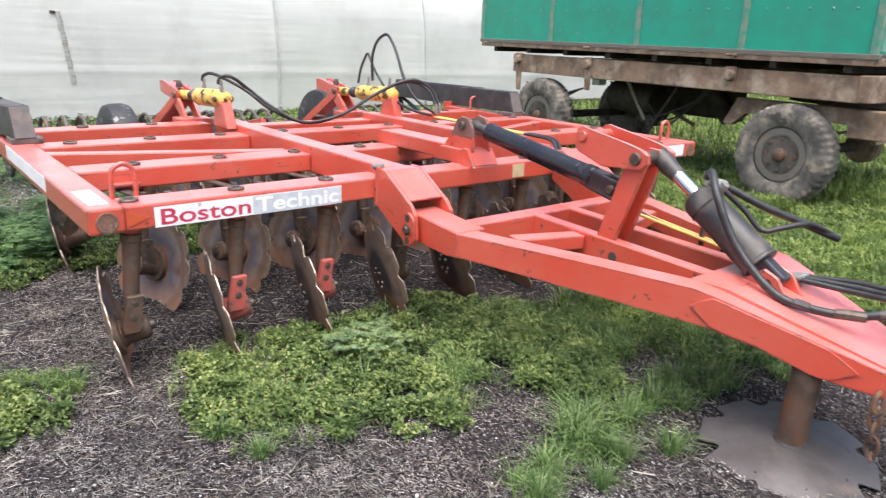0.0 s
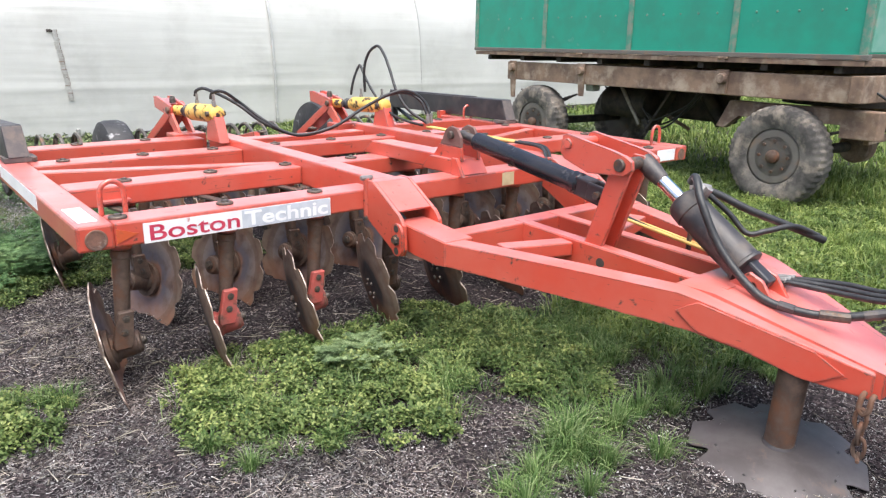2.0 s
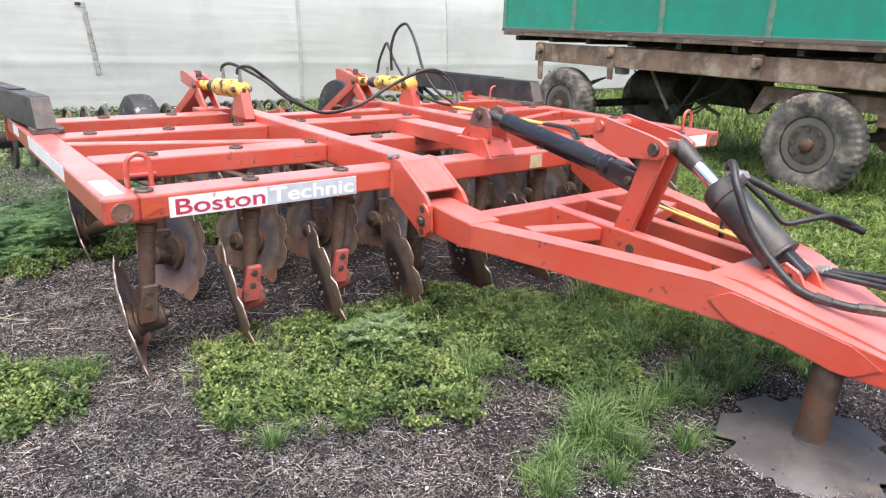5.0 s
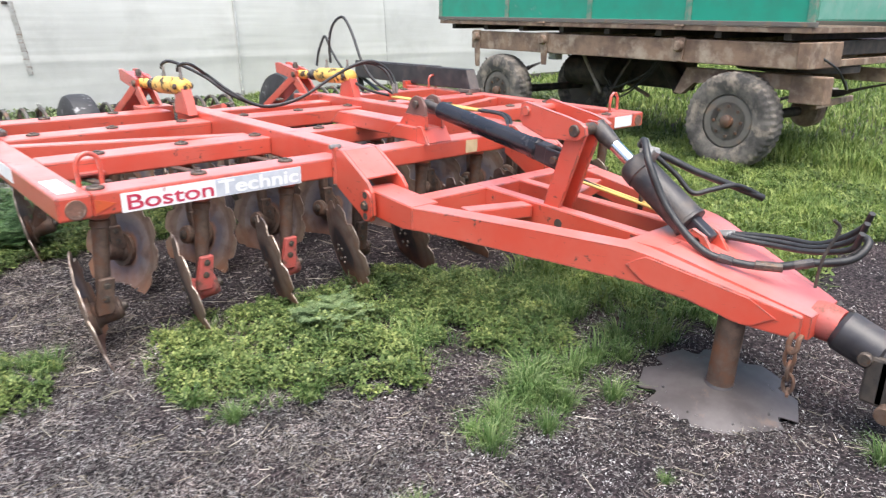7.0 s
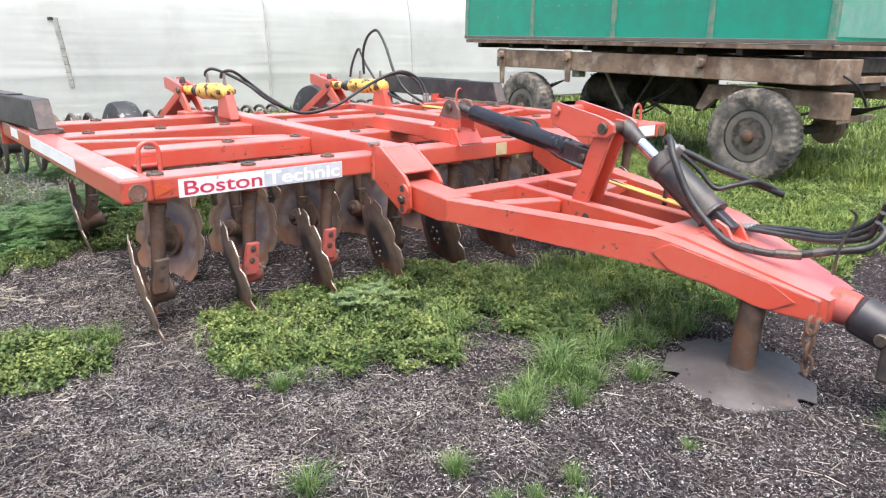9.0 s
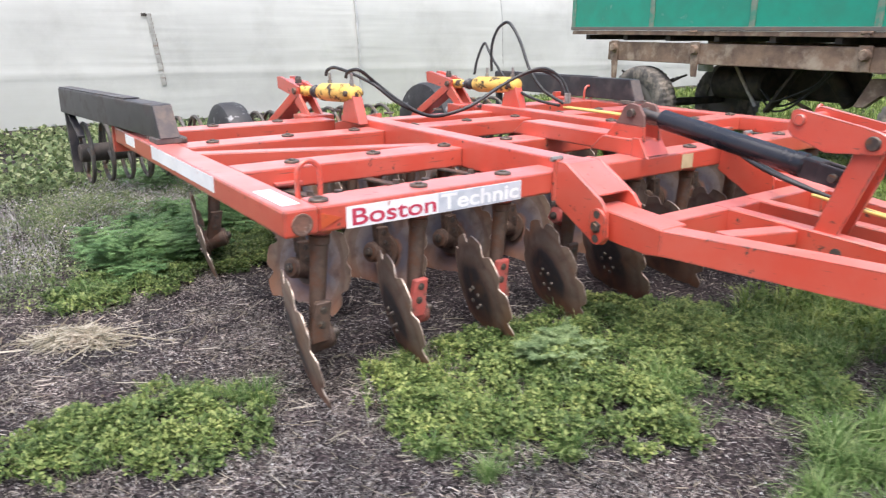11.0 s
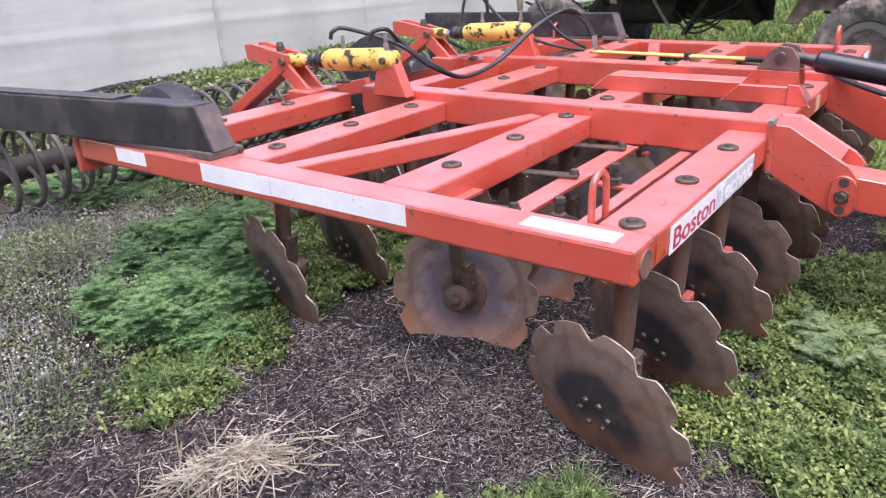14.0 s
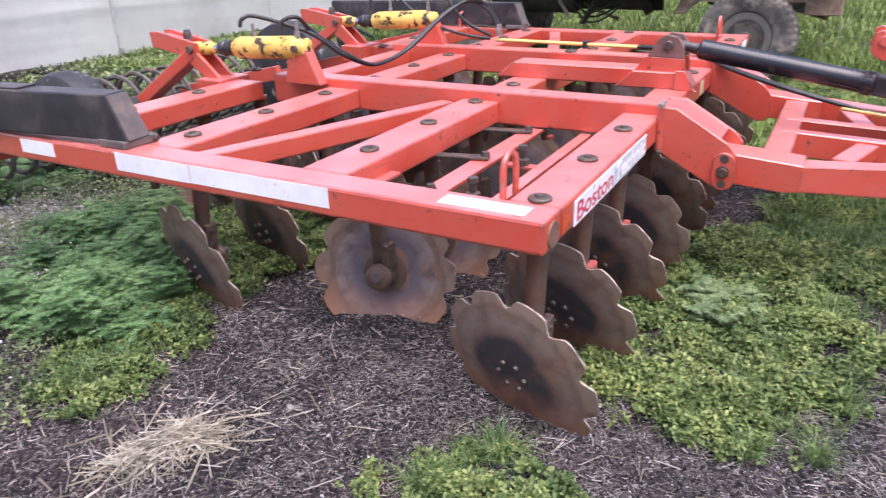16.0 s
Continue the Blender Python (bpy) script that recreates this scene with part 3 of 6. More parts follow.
def make_frame():
    for right in (False, True):
        x0, x1 = span(-0.068, 0.08, right)
        hpart("side_beam", box(x0, x1, FRONT, 2.95, LOW, TOP, 0.012))
        cx = (x0 + x1) / 2
        hpart("beam_stub", lathe((cx + 0.01, 1.83, LOW + 0.002), (cx + 0.01, 1.83, LOW - 0.06), ((0, 0.026), (0.45, 0.026), (0.5, 0.021), (1, 0.019)), 16), RUST, "short rusty stub under the beam", smooth=True)
        hpart("end_cap", lathe((cx, FRONT, 0.722), (cx, FRONT - 0.006, 0.722), ((0, 0.045), (0.7, 0.045), (0.9, 0.043), (0.92, 0.036), (0.7, 0.034), (0.7, 0.001)), 24), CAPRUST, "round rusty end cap")
        hpart("end_plate", box(x0 - 0.012, x1 + 0.012, 2.95, 2.99, 0.60, 0.83, 0.006), RED)
        for y0, y1, name in ((FRONT, 0.205, "front_beam"), (0.845, 1.06, "cross_beam"), (1.72, 1.94, "cross_beam"), (2.45, 2.66, "rear_beam")):
            a, b = span(0.079, 1.40, right)
            hpart(name, box(a, b, y0 + 0.001, y1, LOW + 0.002, TOP - 0.0015, 0.01))
        a, b = span(0.07, 1.37, right)
        ya, yb = (1.60, 1.13) if not right else (1.13, 1.60)
        hpart("diagonal_brace", beam((a, ya, 0.728), (b, yb, 0.728), 0.095, 0.088, 0.008))
        a, b = span(1.40, 1.54, right)
        hpart("long_beam", box(a, b, 0.02, 2.36, 0.665, 0.832, 0.01))
    for y0, y1, name in ((FRONT, 0.205, "front_beam"), (0.845, 1.06, "cross_beam"), (1.72, 1.94, "cross_beam"), (2.2, 2.36, "rear_beam")):
        hpart(name, box(1.541, mirrored(1.541), y0 + 0.001, y1, LOW + 0.002, TOP - 0.0015, 0.01))
    hpart("middle_box", slab(((0.10, 0.78), (0.10, 0.872), (1.06, 0.872), (1.17, 0.78)), "x", XC - 0.085, XC + 0.085, 0.006))
    # low flat bars that tie the stands
    for right in (False, True):
        a, b = span(0.085, 1.40, right)
        for y, w in ((0.645, 0.10), (0.375, 0.056)):
            hpart("flat_bar", box(a, b, y - w / 2, y + w / 2, 0.648, 0.662, 0.002), RED, "flat red tie bar")
        for x in (0.28, 0.76, 1.25):
            x0, x1 = (mirrored(x), mirrored(x + 0.05)) if right else (x, x + 0.05)
            hpart("link_plate", beam((x0, 0.86, 0.672), (x1, 0.62, 0.672), 0.05, 0.014, 0.004), BOLT, "dark steel link plate")
            hpart("link_bolt", lathe((x1, 0.64, 0.679), (x1, 0.64, 0.698), ((0, 0.02), (1, 0.017)), 6), BOLT)
        for x in (0.41, 0.9):
            x = mirrored(x) if right else x
            hpart("link_bolt", lathe((x, 0.50, 0.63), (x, 0.50, 0.72), ((0, 0.030), (0.3, 0.03), (0.35, 0.016), (0.75, 0.016), (0.8, 0.024), (1, 0.022)), 8), BOLT)
            hpart("link_arm", box(x - 0.025, x + 0.025, 0.42, 0.60, 0.615, 0.63, 0.003), REDDARK)
    for right in (False, True):
        x = mirrored(0.3) if right else 0.3
        hpart("flange", box(x - 0.07, x + 0.07, 0.80, 0.846, 0.70, 0.715, 0.003), REDDARK)


BOLTROWS = ((0.111, 0.12, 9), (0.953, 0.381, 9), (1.83, 0.262, 9), (2.555, 0.50, 8))
PITCH = 0.48


def make_bolt():
    bm = lathe((0, 0, 0), (0, 0, 0.012), ((0, 0.040), (0.7, 0.040), (1, 0.036)), 20)
    lathe((0, 0, 0.012), (0, 0, 0.019), ((0, 0.018), (1, 0.016)), 6, bm)
    return bm


def toothed_disc(radius=0.285, lobes=10, dish=0.037, thick=0.007, flat=0.085, phase=0.0, cut=0.026):
    """A hollow notched disc round the z axis; its hollow faces +z. Faces: 0 outside band, 1 middle of the back, 2 hollow."""
    n, rs = lobes * 14, (0.02, 0.05, flat, 0.13, 0.165, 0.2, 0.235, 0.265, 0.285, 1.0)
    bm = bmesh.new()
    front, back = [], []
    for rr in rs:
        a, b = [], []
        for k in range(n):
            t = math.tau * k / n + phase
            u = (k % 14) / 14
            d = abs(u - 0.5)
            # broad lobes, each a little flattened, with scooped notches between them
            edge = radius - 0.018 * radius * ((0.5 - d) / 0.5) ** 2 - (cut * (0.5 + 0.5 * math.cos(math.pi * d / 0.24)) ** 0.8 if d < 0.24 else 0)
            r = edge if rr == 1.0 else min(rr, edge - 0.004 * (len(rs) - 1 - rs.index(rr)))
            z = dish * (max(0, r - flat * 0.8) / (radius - flat * 0.8)) ** 1.7
            th = thick * (0.75 if rr == 1.0 else 1.0)
            a.append(bm.verts.new((r * math.cos(t), r * math.sin(t), z)))
            b.append(bm.verts.new((r * math.cos(t), r * math.sin(t), z - th)))
        front.append(a)
        back.append(b)
    for i in range(len(rs) - 1):
        for k in range(n):
            q = (k + 1) % n
            f = bm.faces.new((front[i][k], front[i][q], front[i + 1][q], front[i + 1][k]))
            f.material_index = 2 if rs[i] < 0.235 else 0
            f = bm.faces.new((back[i][k], back[i + 1][k], back[i + 1][q], back[i][q]))
            f.material_index = 1 if rs[i] < 0.13 else 0
    for k in range(n):
        q = (k + 1) % n
        bm.faces.new((front[-1][k], front[-1][q], back[-1][q], back[-1][k])).material_index = 3
    bm.faces.new(front[0])
    bm.faces.new(back[0][::-1])
    return bm


def lobed_plate(radius, lobes, rise=0.052, thick=0.008):
    """A worn disc lying hollow side down: straight-edged lobes with sharp corners between deep notches."""
    bm, per = bmesh.new(), 16
    rings = []
    for share in (0.06, 0.22, 0.40, 0.56, 0.70, 0.82, 0.92, 1.0):
        top, low = [], []
        for k in range(lobes * per):
            u = (k % per) / per
            a = math.tau * k / (lobes * per)
            if u < 0.60:
                edge = math.cos(math.tau / lobes * 0.30) / math.cos(math.tau / lobes * (u - 0.30))
            else:
                edge = 1.0 - 0.21 * math.sin(math.pi * (u - 0.60) / 0.40)
            r = radius * (share * edge if share > 0.7 else share * 0.98)
            z = -rise * (r / radius) ** 1.9
            th = thick * (0.6 if share == 1.0 else 1.0)
            top.append(bm.verts.new((r * math.cos(a), r * math.sin(a), z)))
            low.append(bm.verts.new((r * math.cos(a), r * math.sin(a), z - th)))
        rings.append((top, low))
    n = lobes * per
    for (t0, l0), (t1, l1) in zip(rings, rings[1:]):
        for k in range(n):
            q = (k + 1) % n
            bm.faces.new((t0[k], t1[k], t1[q], t0[q]))
            bm.faces.new((l0[k], l0[q], l1[q], l1[k]))
    t1, l1 = rings[-1]
    for k in range(n):
        q = (k + 1) % n
        bm.faces.new((t1[k], l1[k], l1[q], t1[q]))
    bm.faces.new(rings[0][0])
    bm.faces.new(rings[0][1][::-1])
    bmesh.ops.recalc_face_normals(bm, faces=bm.faces)
    return bm


def make_stand(parent, x, y, left, colour, proto, k, row):
    """One stand: post from the beam down to its bearing, and the disc that leans on it. left: the disc sits on the post's lower-x side."""
    s = -1 if left else 1
    kind = (left, colour, row)
    nut_copies = []
    if kind not in proto:
        reach, drop = (0.056, 0.037, 0.074, 0.05)[row], (-0.494, -0.463, -0.488, -0.47)[row]
        bm = lathe((0, 0, 0.0), (s * reach * 0.55, 0, -0.37), ((0, 0.036), (0.08, 0.036), (0.09, 0.044), (0.17, 0.044), (0.18, 0.039), (0.26, 0.037), (1, 0.033)), 20)
        beam((s * reach * 0.5, 0, -0.33), (s * reach * 0.75, 0, drop + 0.03), 0.05, 0.05, 0.008, bm, (0, 1, 0))
        post = part("disc_stand", bm, RUST, parent, "rusty round steel stand", True)
        collar = part("collar", lathe((0, 0, 0), (0, 0, -0.026), ((0, 0.048), (0.8, 0.047), (1, 0.041)), 20), RED, post, "red painted collar", True)
        axis = Vector((s * 0.94, (0.24, 0.31, 0.26, 0.27)[row], -0.222)).normalized()
        c = Vector((s * reach, (0.028, 0.0, -0.008, 0.0)[row], drop))
        mouth = 0.070 if colour else 0.096
        bm = lathe(c - axis * 0.105, c + axis * 0.043, ((0, 0.040), (0.03, 0.050), (0.10, 0.053), (0.12, 0.058), (0.70, 0.058), (0.76, 0.066), (0.84, 0.068), (0.86, mouth), (1, mouth)), 24)
        hub = part("bearing_hub", bm, REDDARK if colour else RUST, post, "orange-red bearing housing" if colour else "rusty bearing housing", True)
        cap = part("hub_nut", lathe(c - axis * 0.128, c - axis * 0.104, ((0, 0.012), (0.1, 0.018), (0.5, 0.019), (0.55, 0.026), (1, 0.026)), 12), BOLT, post, "dark hub nut", True)
        # tapered clamp plate over the foot of the stand, with two bolts
        u, w = s * reach * 0.42, s * reach * 0.85
        bm = slab(((u - 0.034, -0.30), (u + 0.034, -0.30), (w + 0.040, drop + 0.055), (w + 0.032, drop + 0.02), (w - 0.040, drop + 0.02), (w - 0.042, drop + 0.055)), "y", -0.062, -0.030, 0.005)
        clamp = part("clamp_plate", bm, REDDARK if colour else RUST, post)
        bolts = []
        for z in (-0.332, -0.395):
            x0 = u + (w - u) * (z + 0.30) / (drop + 0.355)
            bolts.append(part("clamp_bolt", lathe((x0, -0.060, z), (x0, -0.068, z), ((0, 0.017), (0.5, 0.017), (0.6, 0.010), (1, 0.009)), 12), BOLT, post, "dark clamp bolt"))
        disc = part("disc", toothed_disc(0.322, cut=0.036), [DISC, DISC, DISCWORN, EDGE], post, "worn notched steel disc", True)
        nut = part("nut", lathe((0.055, 0, -0.007), (0.055, 0, -0.018), ((0, 0.012), (1, 0.010)), 6), BOLT, post)
        for i in range(1, 6):
            nut_copies.append(piece("nut", nut, post, Matrix()))
        proto[kind] = (post, (hub, clamp, collar, cap, *bolts), disc, nut, axis, c)
        first = True
    else:
        first = False
    post, fixed, disc, nut, axis, c = proto[kind]
    q = (-axis).to_track_quat("Z", "Y").to_matrix().to_4x4()
    spin = Matrix.Rotation(0.7 * k * k + 0.4 * k, 4, "Z")
    place = Matrix.Translation(c + axis * 0.053) @ q @ spin
    if first:
        post.matrix_local = Matrix.Translation((x, y, LOW + 0.002))
        disc.matrix_local = place
        for i, o in enumerate([nut] + nut_copies):
            o.matrix_local = place @ Matrix.Rotation(i * math.tau / 6, 4, "Z")
        return
    p = piece("disc_stand", post, parent, Matrix.Translation((x, y, LOW + 0.002)), "rusty round steel stand")
    for o in fixed:
        piece(o.name.split(".")[0], o, p, Matrix(), o.get("label", ""))
    piece("disc", disc, p, place, "worn notched steel disc")
    for i in range(6):
        piece("nut", nut, p, place @ Matrix.Rotation(i * math.tau / 6, 4, "Z"))


def make_stands():
    proto, bolt = {}, None
    for row, (y, x, count) in enumerate(BOLTROWS):
        for k in range(count):
            px = x + PITCH * k
            if px > XR - 0.02:
                continue
            if abs(px - 1.47) < 0.05 or abs(px - mirrored(1.47)) < 0.05:
                h = 0.832
            else:
                h = TOP - 0.0015
            m = Matrix.Translation((px, y, h)) @ Matrix.Rotation(px * 7, 4, "Z")
            if bolt is None:
                bolt = hpart("bolt_cap", make_bolt(), BOLT, "dark round bolt cap")
                bolt.matrix_local = m
            else:
                piece("bolt_cap", bolt, harrow, m)
            if row == 3 and k == 0:
                continue
            make_stand(harrow, px, y, row in (0, 2), row == 0 and k in (1, 2, 5) or row == 1 and k in (4,), proto, row * 9 + k, row)


def loop_hook(x, y, h=0.15, w=0.10):
    a = [(x - w / 2, y, TOP - 0.02), (x - w / 2, y, TOP + h * 0.6), (x - w * 0.36, y, TOP + h * 0.88), (x, y, TOP + h), (x + w * 0.36, y, TOP + h * 0.88),
         (x + w / 2, y, TOP + h * 0.6), (x + w / 2, y, TOP - 0.02)]
    hpart("lifting_loop", tube(a, 0.0115, 10, n=5), RED, smooth=True)


BRACKET = ((0.03, 0.836), (-0.055, 0.836), (-0.285, 0.70), (-0.325, 0.655), (-0.335, 0.53), (-0.315, 0.495), (-0.275, 0.487), (-0.235, 0.505), (0.03, 0.645))


def make_brackets():
    for right in (False, True):
        f = mirrored if right else (lambda v: v)
        for x in (1.338, 1.565):
            a, b = sorted((f(x - 0.011), f(x + 0.011)))
            hpart("hitch_plate", slab(BRACKET, "x", a, b, 0.003))
        a, b = sorted((f(1.35), f(1.553)))
        hpart("hitch_cover", slab(((0.02, 0.834), (-0.055, 0.834), (-0.255, 0.715), (-0.25, 0.705), (-0.055, 0.822), (0.02, 0.822)), "x", a, b, 0.002))
        a, b = sorted((f(1.327), f(1.313)))
        hpart("boss_plate", slab(tuple((-0.283 + 0.048 * math.cos(t) , 0.577 + 0.05 * math.sin(t) + (0.035 if math.sin(t) > 0 else -0.035)) for t in [i * math.tau / 20 for i in range(20)]), "x", a, b, 0.002))
        px = f(1.313)
        d = -0.02 if not right else 0.02
        for z in (0.635, 0.52):
            # thin dark disc painted in for the shade inside an open hole
            hpart("pin_hole", lathe((px, -0.283, z), (px + d * 0.1, -0.283, z), ((0, 0.019), (1, 0.019)), 16), SOOT)
        hpart("hitch_pin", lathe((px, -0.283, 0.577), (px + d, -0.283, 0.577), ((0, 0.03), (0.35, 0.03), (0.4, 0.021), (1, 0.019)), 6), BOLT, "dark hitch pin with nut")
        x = f(1.332)
        hpart("hinge_strip", rod((x, 0.012, 0.64), (x, 0.012, 0.845), 0.017, 12), RED, smooth=True)
        hpart("hinge_bolt", rod((x - 0.035, 0.012, 0.848), (x + 0.035, 0.012, 0.848), 0.014, 8), ZINC)
        hpart("hinge_nut", rod((x, 0.012, 0.622), (x, 0.012, 0.64), 0.02, 6), BOLT)


def make_drawbar():
    for right in (False, True):
        f = mirrored if right else (lambda v: v)
        a, b = sorted((f(1.37), f(1.55)))
        hpart("drawbar_arm", slab(((-0.20, 0.515), (-0.20, 0.655), (-0.60, 0.625), (-0.60, 0.503), (-0.53, 0.497)), "x", a, b, 0.006))
        # bent side member: level from the arm, then dropping towards the neck
        along = Vector((f(1.985) - f(1.372), -2.29 + 0.585, 0)).normalized()
        inward = Vector((-along.y, along.x, 0))
        if inward.x * (-1 if right else 1) < 0:
            inward.negate()
        face = Vector((f(1.372), -0.585, 0))
        side = ((0.0, 0.622), (0.62, 0.606), (1.09, 0.590), (1.17, 0.575), (1.80, 0.418), (1.80, 0.317), (1.57, 0.340), (1.36, 0.402), (1.15, 0.441), (0.63, 0.474), (0.0, 0.503))

        def plate_on_face(outline, lo, hi, r):
            bm = bmesh.new()
            near = [bm.verts.new(face + along * q + inward * lo + Vector((0, 0, z))) for q, z in outline]
            back = [bm.verts.new(face + along * q + inward * hi + Vector((0, 0, z))) for q, z in outline]
            bm.faces.new(near)
            bm.faces.new(back[::-1])
            for k in range(len(outline)):
                n = (k + 1) % len(outline)
                bm.faces.new((near[n], near[k], back[k], back[n]))
            bevelled(bm, near + back, r)
            bmesh.ops.recalc_face_normals(bm, faces=bm.faces)
            return bm

        hpart("drawbar_side", plate_on_face(side, 0.0, 0.115, 0.007))
        a, b = sorted((f(1.965), f(2.04)))
        hpart("drawbar_rail", slab(((-0.45, 0.625), (-0.45, 0.50), (-1.70, 0.455), (-1.70, 0.580)), "x", a, b, 0.006))
        # flat dark disc stands for the rusty bolt in the rail
        hpart("rail_hole", lathe((f(1.966), -1.05, 0.53), (f(1.962), -1.05, 0.53), ((0, 0.024), (1, 0.024)), 18), SOOT)
        # welded pad along the outer face
        pad = ((1.09, 0.518), (1.135, 0.548), (1.175, 0.567), (1.60, 0.461), (1.705, 0.394), (1.61, 0.342), (1.55, 0.349), (1.36, 0.410), (1.18, 0.444))
        hpart("side_pad", plate_on_face(pad, -0.008, -0.0015, 0.002))
        hpart("gusset", beam((f(1.60), -0.74, 0.572), (f(1.965), -0.84, 0.562), 0.10, 0.07, 0.008), RED)
    hpart("drawbar_cross", box(1.50, mirrored(1.50), -0.53, -0.41, 0.48, 0.622, 0.008))
    bm = bmesh.new()
    rows = []
    for y, w, lo, hi in ((-1.54, 0.30, 0.44, 0.592), (-1.69, 0.262, 0.42, 0.579), (-2.30, 0.128, 0.32, 0.418)):
        rows.append([bm.verts.new(p) for p in ((XC - w, y, lo), (XC + w, y, lo), (XC + w, y, hi), (XC - w, y, hi))])
    for r0, r1 in zip(rows, rows[1:]):
        for k in range(4):
            bm.faces.new((r0[k], r0[(k + 1) % 4], r1[(k + 1) % 4], r1[k]))
    bm.faces.new(rows[0])
    bm.faces.new(rows[-1][::-1])
    bmesh.ops.recalc_face_normals(bm, faces=bm.faces)
    hpart("drawbar_neck", bm)
    hpart("neck_sleeve", lathe((XC, -2.26, 0.375), (XC, -2.37, 0.362), ((0, 0.074), (0.3, 0.079), (0.8, 0.076), (1, 0.07)), 28), REDDARK, "worn red round sleeve", smooth=True)
    # coupling
    bm = lathe((XC, -2.36, 0.36), (XC + 0.01, -2.60, 0.275), ((0, 0.072), (0.08, 0.088), (0.7, 0.084), (0.74, 0.07), (1, 0.066)), 24)
    hpart("swivel", bm, BLACK, "greasy black swivel", smooth=True)
    hpart("swivel_clamp", rod((XC - 0.10, -2.50, 0.30), (XC + 0.10, -2.50, 0.30), 0.028, 14), BOLT, smooth=True)
    bm = box(XC - 0.085, XC - 0.05, -2.80, -2.50, 0.12, 0.32, 0.014)
    box(XC + 0.055, XC + 0.09, -2.80, -2.50, 0.12, 0.32, 0.014, bm)
    box(XC - 0.085, XC + 0.09, -2.59, -2.55, 0.12, 0.32, 0.01, bm)
    hpart("hitch_fork", bm, SOOT, "dark oily steel hitch fork")
    hpart("fork_bolt", rod((XC - 0.13, -2.61, 0.115), (XC + 0.12, -2.61, 0.115), 0.038, 16), RUST, smooth=True)
    hpart("fork_pin", rod((XC, -2.70, 0.08), (XC, -2.70, 0.39), 0.02, 14), BOLT, smooth=True)
    hpart("shackle", tube([(1.96, -2.262, 0.352), (1.935, -2.262, 0.342), (1.925, -2.262, 0.302), (1.925, -2.278, 0.285), (1.925, -2.294, 0.302), (1.935, -2.294, 0.342), (1.96, -2.294, 0.352)], 0.010, 8), RUST, "worn steel shackle", smooth=True)
    bm = bmesh.new()
    for i in range(3):
        c = Vector((1.925, -2.275 - 0.006 * i, 0.262 - 0.055 * i))
        pts = [c + Vector((0.020 * math.cos(t) * (i % 2), 0.020 * math.cos(t) * (1 - i % 2), 0.042 * math.sin(t))) for t in [j * math.tau / 12 for j in range(13)]]
        tube(pts, 0.0078, 6, bm, smooth=False)
    rod((1.895, -2.30, 0.112), (1.955, -2.28, 0.117), 0.007, 8, bm)
    hpart("chain", bm, RUST, "short hanging steel chain", smooth=True)
    # leg on a worn disc
    hpart("stand_leg", rod((1.962, -1.995, -0.04), (1.949, -2.018, 0.40), 0.057, 24), RUST, "rusty tubular stand leg", smooth=True)
    hpart("weld_collar", lathe((1.962, -1.995, 0.014), (1.962, -1.995, 0.032), ((0, 0.066), (0.4, 0.063), (1, 0.057)), 24), PLATE, smooth=True)
    foot = hpart("stand_foot", lobed_plate(0.335, 8), PLATE, "grey notched disc as a stand foot", smooth=True)
    foot.matrix_local = Matrix.Translation((1.945, -2.0, 0.022)) @ Matrix.Rotation(radians(5), 4, "X") @ Matrix.Rotation(radians(-7), 4, "Y") @ Matrix.Rotation(radians(12), 4, "Z")
    hpart("hose_post", tube([(XC + 0.02, -2.24, 0.49), (XC + 0.02, -2.25, 0.62), (XC + 0.05, -2.28, 0.74), (XC + 0.03, -2.26, 0.78)], 0.007, 8), SOOT, smooth=True)


